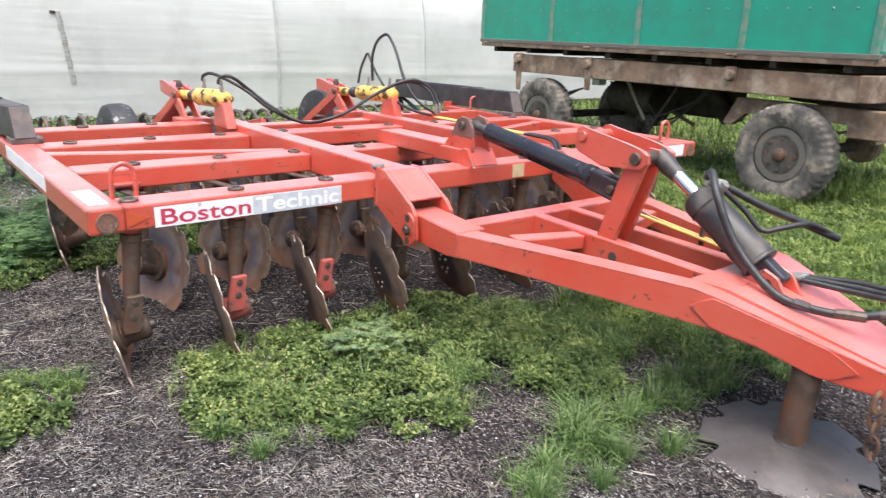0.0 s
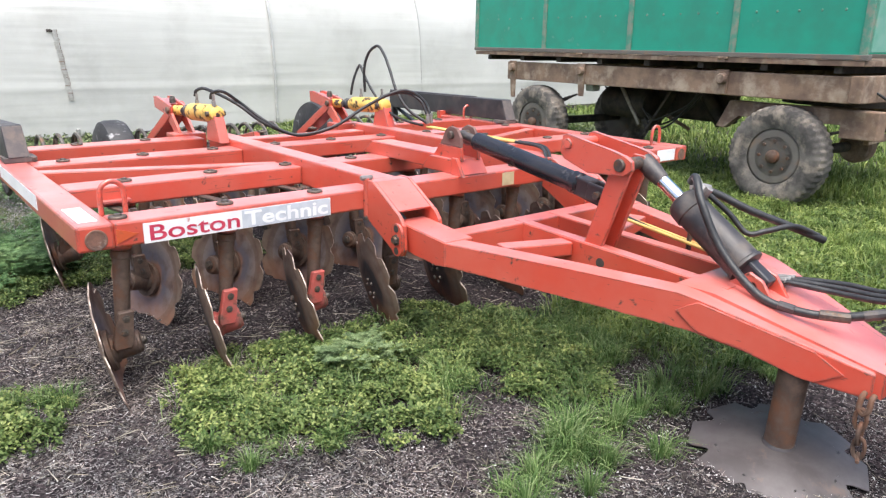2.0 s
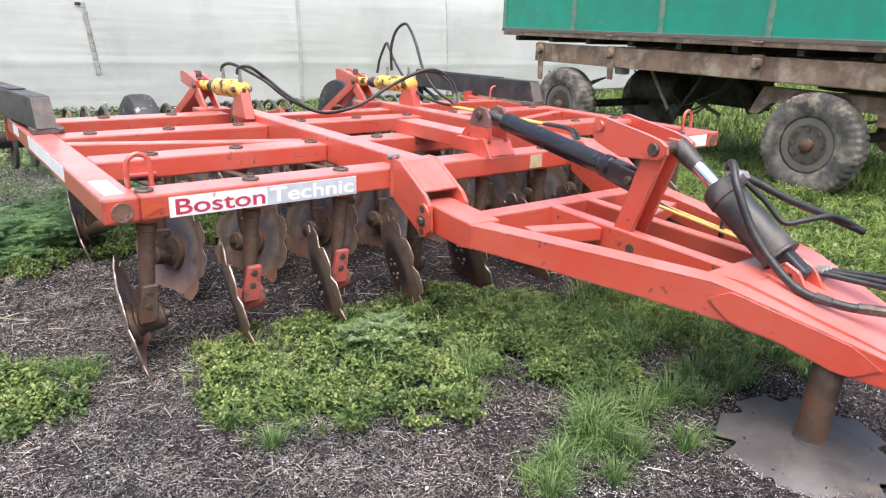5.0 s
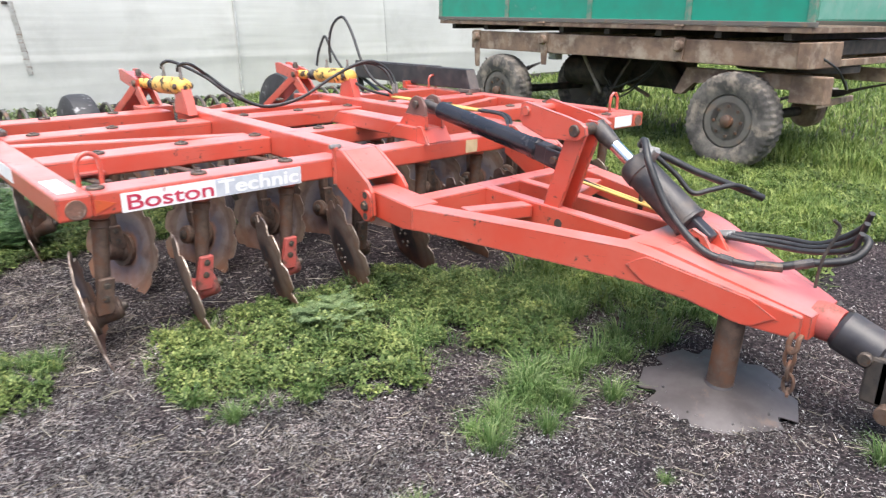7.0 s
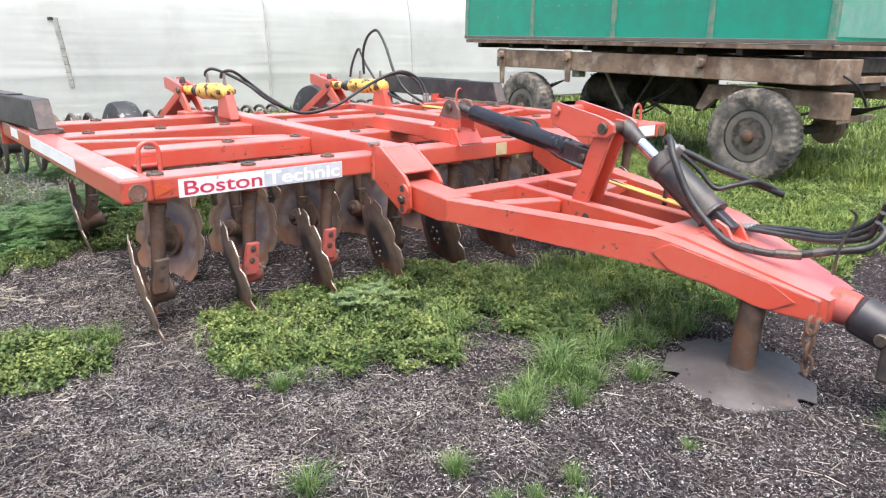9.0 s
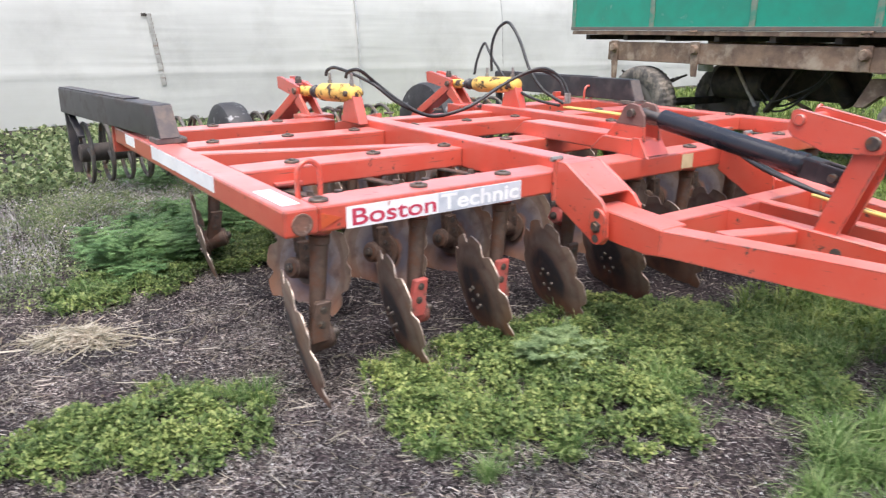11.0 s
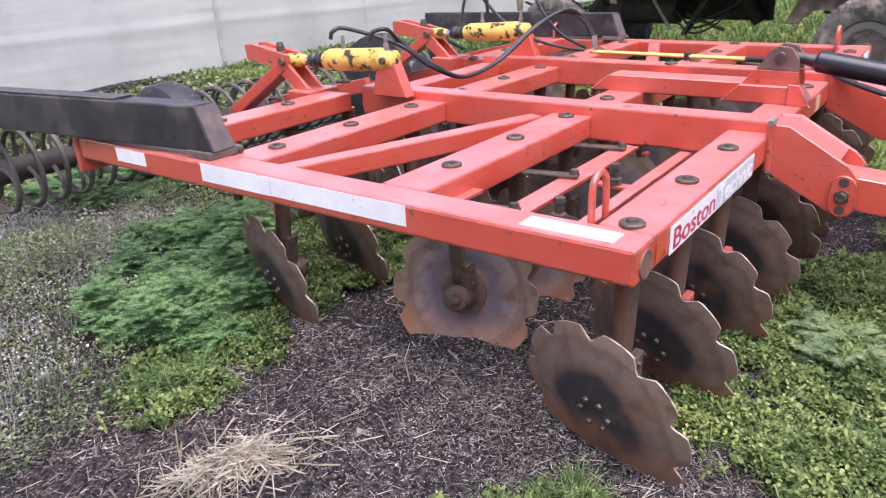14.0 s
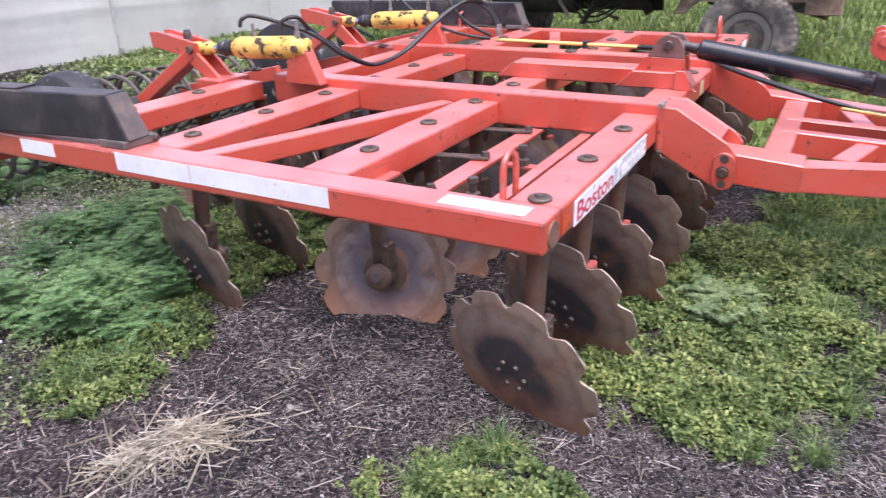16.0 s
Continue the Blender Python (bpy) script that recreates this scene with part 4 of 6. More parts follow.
def make_mast():
    for x in (1.995, 2.105):
        hpart("mast_post", slab(((-0.92, 0.58), (-1.02, 0.56), (-1.165, 0.99), (-1.15, 1.045), (-1.09, 1.05), (-1.055, 1.0)), "x", x - 0.011, x + 0.011, 0.003))
    hpart("mast_web", slab(((-0.925, 0.585), (-0.945, 0.58), (-1.075, 0.97), (-1.058, 0.975)), "x", 2.006, 2.094, 0.002))
    for x in (1.965, 2.16):
        hpart("mast_lever", slab(((-1.192, 0.995), (-1.185, 1.035), (-1.15, 1.055), (-1.07, 1.073), (-0.80, 1.122), (-0.775, 1.11), (-0.765, 1.03), (-0.79, 1.0), (-0.94, 0.95), (-1.15, 0.966)), "x", x - 0.012, x + 0.012, 0.003))
    hpart("lever_spacer", rod((1.94, -0.815, 1.075), (2.19, -0.815, 1.075), 0.026, 14), RED, smooth=True)
    hpart("mast_pin", rod((1.94, -1.125, 1.012), (2.19, -1.125, 1.012), 0.03, 18), BOLT, smooth=True)
    # depth cylinder between frame and mast
    for x in (XC - 0.10, XC + 0.03):
        hpart("lug_base", slab(((0.06, 0.86), (0.068, 0.94), (0.268, 0.945), (0.335, 0.86)), "x", x - 0.011, x + 0.011, 0.003))
        hpart("cylinder_lug", slab(((0.068, 0.941), (0.075, 1.0), (0.11, 1.05), (0.17, 1.06), (0.215, 1.035), (0.235, 0.98), (0.267, 0.946)), "x", x - 0.0105, x + 0.0105, 0.003), LUG, "lug plate with its red paint rusted away")
    hpart("lug_foot", slab(((0.02, 0.782), (0.08, 0.87), (0.33, 0.87), (0.42, 0.782)), "x", XC - 0.14, XC + 0.07, 0.005))
    hpart("lug_rib", slab(((-0.02, 0.782), (0.0, 0.79), (0.05, 0.885), (0.10, 0.885), (0.10, 0.782)), "x", XC - 0.16, XC - 0.14, 0.003))
    hpart("lug_pin", rod((XC - 0.13, 0.155, 1.008), (XC + 0.06, 0.155, 1.008), 0.024, 16), BOLT, smooth=True)
    a, b = Vector((2.105, 0.155, 1.008)), Vector((2.065, -0.965, 0.838))
    d = (b - a)
    hpart("depth_cylinder", lathe(a + d * 0.13, b - d * 0.13, ((0, 0.040), (0.015, 0.052), (0.93, 0.052), (0.935, 0.058), (0.985, 0.058), (1, 0.048)), 28), CYLBLACK, "glossy black hydraulic cylinder", smooth=True)
    hpart("cylinder_rod", rod(a, a + d * 0.15, 0.026, 18), RAMGREY, smooth=True)
    hpart("cylinder_eye", beam(b - d * 0.14, b - d * 0.06, 0.085, 0.095, 0.01), BLACK, "black square cylinder end")
    for o in (-0.036, 0.036):
        hpart("clevis_cheek", beam(b - d * 0.07 + Vector((o, 0, 0)), b + d * 0.03 + Vector((o, 0, 0)), 0.022, 0.088, 0.008), BLACK)
    hpart("cylinder_pin", rod(b + Vector((-0.07, 0, 0)), b + Vector((0.09, 0, 0)), 0.02, 12), BOLT, smooth=True)
    # ram over the neck
    a, b = Vector((2.13, -1.14, 1.005)), Vector((2.13, -1.745, 0.60))
    d = b - a
    hpart("ram_rod_eye", lathe(a - d * 0.03, a + d * 0.16, ((0, 0.045), (0.5, 0.045), (1, 0.035)), 20), RAMGREY, smooth=True)
    hpart("ram_rod", rod(a + d * 0.1, a + d * 0.38, 0.032, 20), CHROME, "bright chromed ram rod", smooth=True)
    hpart("ram_barrel", lathe(a + d * 0.33, a + d * 0.90, ((0, 0.055), (0.02, 0.068), (0.07, 0.080), (0.2, 0.084), (0.21, 0.078), (0.95, 0.078), (0.96, 0.083), (0.99, 0.083), (1, 0.066)), 30), RAMGREY, "dusty dark grey ram barrel", smooth=True)
    hpart("ram_port", lathe(a + d * 0.40 + Vector((0.01, -0.05, 0.05)), a + d * 0.40 + Vector((0.01, -0.085, 0.10)), ((0, 0.022), (1, 0.018)), 8), ZINC)
    hpart("ram_clevis", beam(a + d * 0.88, b + d * 0.06, 0.07, 0.09, 0.012), BLACK)
    hpart("ram_pin", rod((2.06, -1.755, 0.592), (2.20, -1.755, 0.592), 0.018, 14), ZINC, smooth=True)
    for x in (2.07, 2.19):
        hpart("ram_lug", slab(((-1.60, 0.545), (-1.73, 0.645), (-1.79, 0.62), (-1.85, 0.535)), "x", x - 0.01, x + 0.01, 0.003))


def make_lift(x, sign):
    """The yellow roller cylinder, its lug on the long beam and the red lever that it turns."""
    hpart("lift_lug", slab(((1.94, 0.80), (2.03, 1.005), (2.06, 1.04), (2.11, 1.04), (2.145, 1.005), (2.20, 0.80)), "x", x - 0.038, x + 0.038, 0.005))
    hpart("lift_pin", rod((x - 0.075, 2.085, 1.005), (x + 0.075, 2.085, 1.005), 0.02, 14), BOLT, smooth=True)
    a, b = Vector((x, 2.085, 1.005)), Vector((x, 2.92, 0.965))
    d = b - a
    cyl = hpart("lift_cylinder", lathe(a - d * 0.075, a + d * 0.60, ((0, 0.03), (0.03, 0.052), (0.14, 0.056), (0.16, 0.066), (0.92, 0.066), (0.94, 0.06), (1, 0.052)), 26), YELLOW, "yellow hydraulic cylinder with chipped paint", smooth=True)
    hpart("lift_rod", rod(a + d * 0.6, a + d * 0.85, 0.022, 14), CHROME if sign > 0 else BLACK, smooth=True)
    hpart("lift_collar", lathe(a + d * 0.63, a + d * 0.76, ((0, 0.03), (0.1, 0.048), (0.5, 0.04), (0.6, 0.05), (1, 0.04)), 18), BLACK, smooth=True)
    hpart("rod_eye", lathe(a + d * 0.82, a + d * 1.03, ((0, 0.03), (0.3, 0.042), (1, 0.04)), 16), YELLOW, smooth=True)
    for o in (-0.058, 0.058):
        hpart("lever_plate", slab(((2.87, 0.925), (2.86, 1.005), (3.20, 1.065), (3.27, 1.06), (3.26, 0.965), (2.98, 0.925)), "x", x + o - 0.012, x + o + 0.012, 0.004))
    hpart("lever_web", slab(((3.0, 0.935), (3.0, 1.01), (3.20, 1.045), (3.24, 1.04), (3.23, 0.975)), "x", x - 0.045, x + 0.045, 0.004))
    hpart("lever_nut", lathe((x, 3.0, 1.02), (x, 3.0, 1.075), ((0, 0.028), (0.6, 0.026), (1, 0.018)), 10), BOLT)
    hpart("lever_strut", beam((x, 2.93, 0.945), (x - 0.08, 3.40, 0.62), 0.15, 0.075, 0.008))
    hpart("lever_cap", slab(((2.90, 0.925), (2.92, 1.0), (3.0, 1.035), (3.0, 0.93)), "x", x + 0.06, x + 0.085, 0.003), REDDARK)
    for o in (-0.055, 0.055):
        hpart("lever_strut", slab(((2.68, 0.78), (2.80, 0.78), (2.98, 0.90), (2.91, 0.985)), "x", x + o - 0.012, x + o + 0.012, 0.003))
    hpart("rod_pin", rod((x - 0.09, 2.915, 0.967), (x + 0.09, 2.915, 0.967), 0.026, 14), RUST, smooth=True)
    hpart("lever_foot", box(x - 0.13, x + 0.13, 2.64, 2.84, LOW, 0.80, 0.008))
    for t in (0.02, 0.42):
        p = a + d * t + Vector((0, 0, 0.055))
        hpart("hose_fitting", lathe(p, p + Vector((0, 0, 0.085)), ((0, 0.016), (0.4, 0.016), (0.42, 0.011), (1, 0.011)), 8), ZINC)


def make_roller():
    y, z, r = 3.98, 0.455, 0.24
    for x0, x1 in ((-0.16, 0.93), (1.30, 2.88), (3.40, 4.44)):
        hpart("roller_shaft", rod((x0, y, z), (x1, y, z), 0.075, 18), SOOT, "dark roller shaft", smooth=True)
        ring = None
        n = int((x1 - x0) / 0.15)
        for i in range(n):
            x = x0 + 0.06 + i * 0.15
            if ring is None:
                bm = tube([(0, r * math.cos(t), r * math.sin(t)) for t in [j * math.tau / 22 for j in range(23)]], 0.017, 6, smooth=False)
                for t in (0.4, 2.5, 4.6):
                    tube([(0, 0.06 * math.cos(t), 0.06 * math.sin(t)), (0, 0.16 * math.cos(t + 0.5), 0.16 * math.sin(t + 0.5)), (0, r * math.cos(t + 0.8), r * math.sin(t + 0.8))], 0.014, 6, bm, 4)
                ring = hpart("roller_ring", bm, TINE, "dull grey spring steel roller ring", smooth=True)
                ring.matrix_local = Matrix.Translation((x, y, z))
            else:
                piece("roller_ring", ring, harrow, Matrix.Translation((x, y, z)) @ Matrix.Rotation(i * 0.4, 4, "X"))
        hpart("roller_arm", beam((x0 + 0.75, 2.9, 0.70), (x0 + 0.75, y, z + 0.02), 0.06, 0.10, 0.006), RED)


def make_wheel(x, y=3.98, r=0.40):
    bm = lathe((x - 0.13, y, r), (x + 0.13, y, r), ((0, 0.22), (0.02, 0.34), (0.12, r - 0.015), (0.3, r), (0.7, r), (0.88, r - 0.015), (0.98, 0.34), (1, 0.22)), 40)
    hpart("transport_tyre", bm, TYREDARK, "dusty black transport tyre", smooth=True)
    hpart("transport_rim", lathe((x - 0.10, y, r), (x + 0.10, y, r), ((0, 0.16), (0.1, 0.225), (0.9, 0.225), (1, 0.16)), 26), RIM, smooth=True)
    hpart("wheel_arm", beam((x + (0.2 if x < XC else -0.2), 2.6, 0.72), (x + (0.2 if x < XC else -0.2), y, r), 0.08, 0.12, 0.008), RED)
    hpart("wheel_axle", rod((x - 0.16, y, r), (x + (0.24 if x < XC else -0.24), y, r), 0.035, 14), SOOT)


def end_face(a, s, d):
    """The thin sloping plate that closes a side box."""
    bm = bmesh.new()
    p = []
    for out in (-0.005, 0.004):
        for w, h, back in ((-0.057, -0.094, -0.0292), (0.057, -0.094, -0.0292), (0.053, 0.088, 0.052), (-0.053, 0.088, 0.052)):
            p.append(a + s * w + d * (back + out) + Vector((0, 0, h)))
    solid(bm, p, ((0, 1, 2, 3), (7, 6, 5, 4), (0, 4, 5, 1), (1, 5, 6, 2), (2, 6, 7, 3), (3, 7, 4, 0)))
    bmesh.ops.recalc_face_normals(bm, faces=bm.faces)
    return bm


def make_side_box(right):
    """The long black box that stands over the side beam and reaches back over the roller."""
    f = mirrored if right else (lambda v: v)
    a, b = Vector((f(0.035), 1.93, 0.915)), Vector((f(-0.165), 4.17, 0.876))
    d = (b - a).normalized()
    s = Vector((-d.y, d.x, 0)).normalized()
    bm = bmesh.new()
    p = []
    for o, t in ((a, 0.055), (b, 0.0)):
        for w, h, back in ((-0.062, -0.10, -0.03), (0.062, -0.10, -0.03), (0.058, 0.095, t), (-0.058, 0.095, t)):
            p.append(o + s * w + d * (back if o is a else 0) + Vector((0, 0, h)))
    v = solid(bm, p, ((0, 1, 2, 3), (7, 6, 5, 4), (0, 4, 5, 1), (1, 5, 6, 2), (2, 6, 7, 3), (3, 7, 4, 0)))
    bevelled(bm, v, 0.008)
    bmesh.ops.recalc_face_normals(bm, faces=bm.faces)
    hpart("side_box", bm, BLACK, "long black steel side box")
    x = f(0.035)
    hpart("side_box_foot", box(x - 0.08, x + 0.10, 1.90, 2.06, TOP + 0.001, TOP + 0.033, 0.004), BOXEND, "dusty brown-grey foot plate")
    hpart("side_box_end", end_face(a, s, d), BOXEND, "dusty grey end plate")
    hpart("side_box_lid", beam(a + d * 0.6 + Vector((0, 0, 0.100)), b + Vector((0, 0, 0.100)), 0.10, 0.008, 0.002), BLACK)
    hpart("foot_nut", rod((x + 0.08, 1.885, TOP + 0.017), (x + 0.08, 1.905, TOP + 0.017), 0.014, 6), BOLT)
    hpart("side_box_leg", beam(b + Vector((0, 0.0, 0.08)), Vector((b.x, b.y - 0.05, 0.28)), 0.07, 0.05, 0.005, None, (0, 1, 0)), BLACK)
    hpart("side_box_stay", beam(b + Vector((0, -0.02, -0.09)), (b.x, b.y - 0.45, 0.62), 0.02, 0.05, 0.003, None, (1, 0, 0)), BLACK)


def make_hoses():
    for o, y0 in ((0.0, 2.56), (0.035, 2.24)):
        hpart("hose", tube([(1.40, y0 + 0.02, 1.10), (1.41, y0, 1.145), (1.47, y0 - 0.06, 1.155), (1.58 + o, 2.20, 1.06), (1.72 + o, 2.10, 0.93), (1.92, 2.05 - o, 0.83), (2.08, 2.02 - o, 0.81 + o * 0.3),
                            (2.30, 1.96 - o, 0.87 + o * 0.4), (2.52, 1.88 - o, 1.01 + o * 0.4), (2.70, 1.80 - o, 1.11 + o * 0.4), (2.84, 1.73 - o, 1.135 + o * 0.5), (2.93 + o, 1.64, 1.07), (2.96 + o, 1.58, 0.95)], 0.0125, 10), HOSE, "black rubber hydraulic hose", smooth=True)
        hpart("hose_end", rod((2.96 + o, 1.58, 0.97), (2.96 + o, 1.575, 0.89), 0.014, 10), ZINC)
    hpart("hose", tube([(2.88, 2.40, 1.10), (2.875, 2.40, 1.30), (2.90, 2.36, 1.44), (2.945, 2.29, 1.50), (2.94, 2.19, 1.44), (2.92, 2.08, 1.33), (2.91, 1.95, 1.13), (2.95, 1.83, 0.98), (3.02, 1.66, 0.88)], 0.0125, 10), HOSE, "black rubber hydraulic hose", smooth=True)
    hpart("hose", tube([(2.88, 2.64, 1.06), (2.90, 2.63, 1.18), (2.94, 2.61, 1.30), (2.95, 2.58, 1.325), (2.94, 2.53, 1.28), (2.93, 2.43, 1.18), (2.92, 2.25, 1.04), (2.88, 2.0, 0.945), (2.90, 1.80, 0.895), (2.96, 1.64, 0.87)], 0.0115, 10), HOSE, "black rubber hydraulic hose", smooth=True)
    for x, y0, y1 in ((2.965, 0.55, 1.6), (3.0, 0.45, 1.6)):
        hpart("oil_pipe", rod((x, y0, 0.852), (x, y1, 0.86), 0.010, 10), PIPE, "thin yellow oil pipe", smooth=True)
    hpart("pipe_clip", box(2.945, 3.02, 0.9, 0.93, 0.83, 0.878, 0.003), BLACK)
    for x in (2.965, 3.0):
        hpart("hose", tube([(x, 0.55, 0.855), (x - 0.1, 0.2, 0.86), (x - 0.35, -0.1, 0.80), (x - 0.55, -0.45, 0.74), (2.42, -0.8, 0.66), (2.40, -1.1, 0.62)], 0.0115, 10), HOSE, "black rubber hydraulic hose", smooth=True)
    for x in (2.40, 2.43):
        hpart("oil_pipe", rod((x, -0.7, 0.665), (x - 0.06, -1.55, 0.585), 0.009, 10), PIPE, "thin yellow oil pipe", smooth=True)
    for y in (-1.25, -1.37):
        hpart("pipe_clip", beam((2.39, y, 0.56), (2.36, y - 0.02, 0.72), 0.032, 0.014, 0.003, None, (0, 1, 0)), BLACK)
    # hoses that run forward over the neck
    hpart("hose", tube([(2.13, -1.38, 0.96), (2.10, -1.42, 0.985), (2.03, -1.50, 0.90), (2.02, -1.62, 0.72), (2.02, -1.80, 0.575), (2.05, -1.95, 0.545), (2.10, -2.08, 0.55), (2.15, -2.2, 0.585), (2.22, -2.33, 0.62), (2.30, -2.36, 0.68), (2.33, -2.30, 0.70)], 0.0175, 10), HOSE, "thick black hydraulic hose", smooth=True)
    hpart("hose_joint", rod((2.075, -2.02, 0.546), (2.115, -2.12, 0.553), 0.0215, 10), BOLT)
    for p, q in (((2.03, -1.88, 0.556), (2.045, -1.94, 0.547)), ((2.13, -2.155, 0.568), (2.16, -2.22, 0.592))):
        hpart("hose_ferrule", rod(p, q, 0.0205, 10), RAMGREY, "dull steel hose ferrule")
    for o in (0, 0.035, 0.07):
        hpart("hose_ferrule", rod((2.245 + o * 0.9, -1.74, 0.575), (2.245 + o, -1.81, 0.588), 0.017, 10), ZINC)
    hpart("pipe_elbow", tube([(2.16, -1.70, 0.60), (2.20, -1.70, 0.58), (2.25, -1.68, 0.565)], 0.012, 8), ZINC, "zinc pipe elbow", smooth=True)
    hpart("hose", tube([(2.17, -1.36, 0.93), (2.26, -1.43, 0.90), (2.36, -1.55, 0.83), (2.50, -1.68, 0.76), (2.62, -1.78, 0.70)], 0.0175, 10), HOSE, "thick black hydraulic hose", smooth=True)
    hpart("hose", tube([(2.20, -1.40, 0.92), (2.27, -1.50, 0.82), (2.30, -1.58, 0.74), (2.36, -1.64, 0.755), (2.48, -1.70, 0.77), (2.60, -1.76, 0.72)], 0.0125, 10), HOSE, "black rubber hydraulic hose", smooth=True)
    hpart("hose_joint", rod((2.17, -1.36, 0.935), (2.235, -1.415, 0.915), 0.024, 10), ZINC, "bright hose joint")
    hpart("hose_tee", rod((2.185, -1.41, 0.90), (2.195, -1.355, 0.975), 0.021, 8), ZINC)
    for o in (0, 0.035, 0.07):
        hpart("hose", tube([(2.25, -1.66, 0.56), (2.24 + o, -1.80, 0.585), (2.26 + o, -2.0, 0.59 + o * 0.3), (2.24 + o, -2.18, 0.61 + o * 0.3), (2.23 + o, -2.32, 0.66 + o), (2.2 + o, -2.36, 0.74 + o)], 0.0125, 10), HOSE, "black rubber hydraulic hose", smooth=True)


def make_stickers():
    banner = hpart("front_sticker", box(0.195, 1.117, FRONT - 0.0035, FRONT - 0.001, 0.676, 0.766, 0.0), WHITE, "white sticker with crimson and grey lettering")
    lettering("Boston", 0.098, CRIMSON, banner, pose(0.221, FRONT - 0.0045, 0.687, 90, 0, 0), depth=0.0004, bold=0.001, width=0.408)
    part("sticker_panel", box(0.642, 1.114, FRONT - 0.0045, FRONT - 0.0036, 0.678, 0.764, 0.0), PALE, banner, "pale blue-grey half of the sticker")
    lettering("Technic", 0.096, WHITE, banner, pose(0.654, FRONT - 0.0052, 0.689, 90, 0, 0), depth=0.0004, bold=0.0022, width=0.446)
    hpart("arrow_sticker", slab(((0.085, 0.692), (0.085, 0.757), (0.175, 0.727)), "y", FRONT - 0.003, FRONT - 0.0005, 0), material("orange_mark", (0.56, 0.095, 0.03), 0.5, dirt=(0.2, 0.08, 0.04), dirt_scale=20))
    x = -0.0706
    hpart("side_sticker", box(x, x + 0.0022, 0.822, 1.50, 0.706, 0.781, 0), WHITE, "scuffed white side sticker")
    hpart("side_sticker", box(x, x + 0.0022, 1.504, 1.938, 0.704, 0.781, 0), WHITE, "scuffed white side sticker")
    hpart("side_sticker", box(x, x + 0.0022, 2.36, 2.60, 0.708, 0.772, 0), WHITE, "scuffed white side sticker")
    hpart("top_sticker", box(-0.04, 0.035, 0.10, 0.40, TOP, TOP + 0.0022, 0), WHITE, "scuffed white sticker")
    hpart("front_mark", box(2.33, 2.43, FRONT - 0.004, FRONT - 0.001, 0.69, 0.77, 0), material("yellowed_label", (0.62, 0.5, 0.3), 0.5, second=(0.5, 0.38, 0.22)))
    hpart("front_sticker", box(3.95, 4.18, FRONT - 0.0035, FRONT - 0.001, 0.69, 0.775, 0), WHITE, "white sticker")


LUG = material("bare_rusty_lug", (0.15, 0.085, 0.072), 0.6, 0.1, second=(0.21, 0.12, 0.10), scale=7, dirt=(0.45, 0.07, 0.045), dirt_scale=5, dirt_low=0.60, dirt_high=0.63, bump=0.2)
make_frame()
make_stands()
loop_hook(0.135, 0.225, 0.14, 0.10)
loop_hook(mirrored(0.135) + 0.08, 0.235, 0.14)
loop_hook(mirrored(0.135) + 0.08, 2.53, 0.13)
make_brackets()
make_drawbar()
make_mast()
make_lift(1.36, 1)
make_lift(mirrored(1.36) - 0.06, 1)
make_roller()
make_wheel(1.11)
make_wheel(mirrored(1.14), 3.72, 0.46)
make_side_box(False)
make_side_box(True)
make_hoses()
make_stickers()


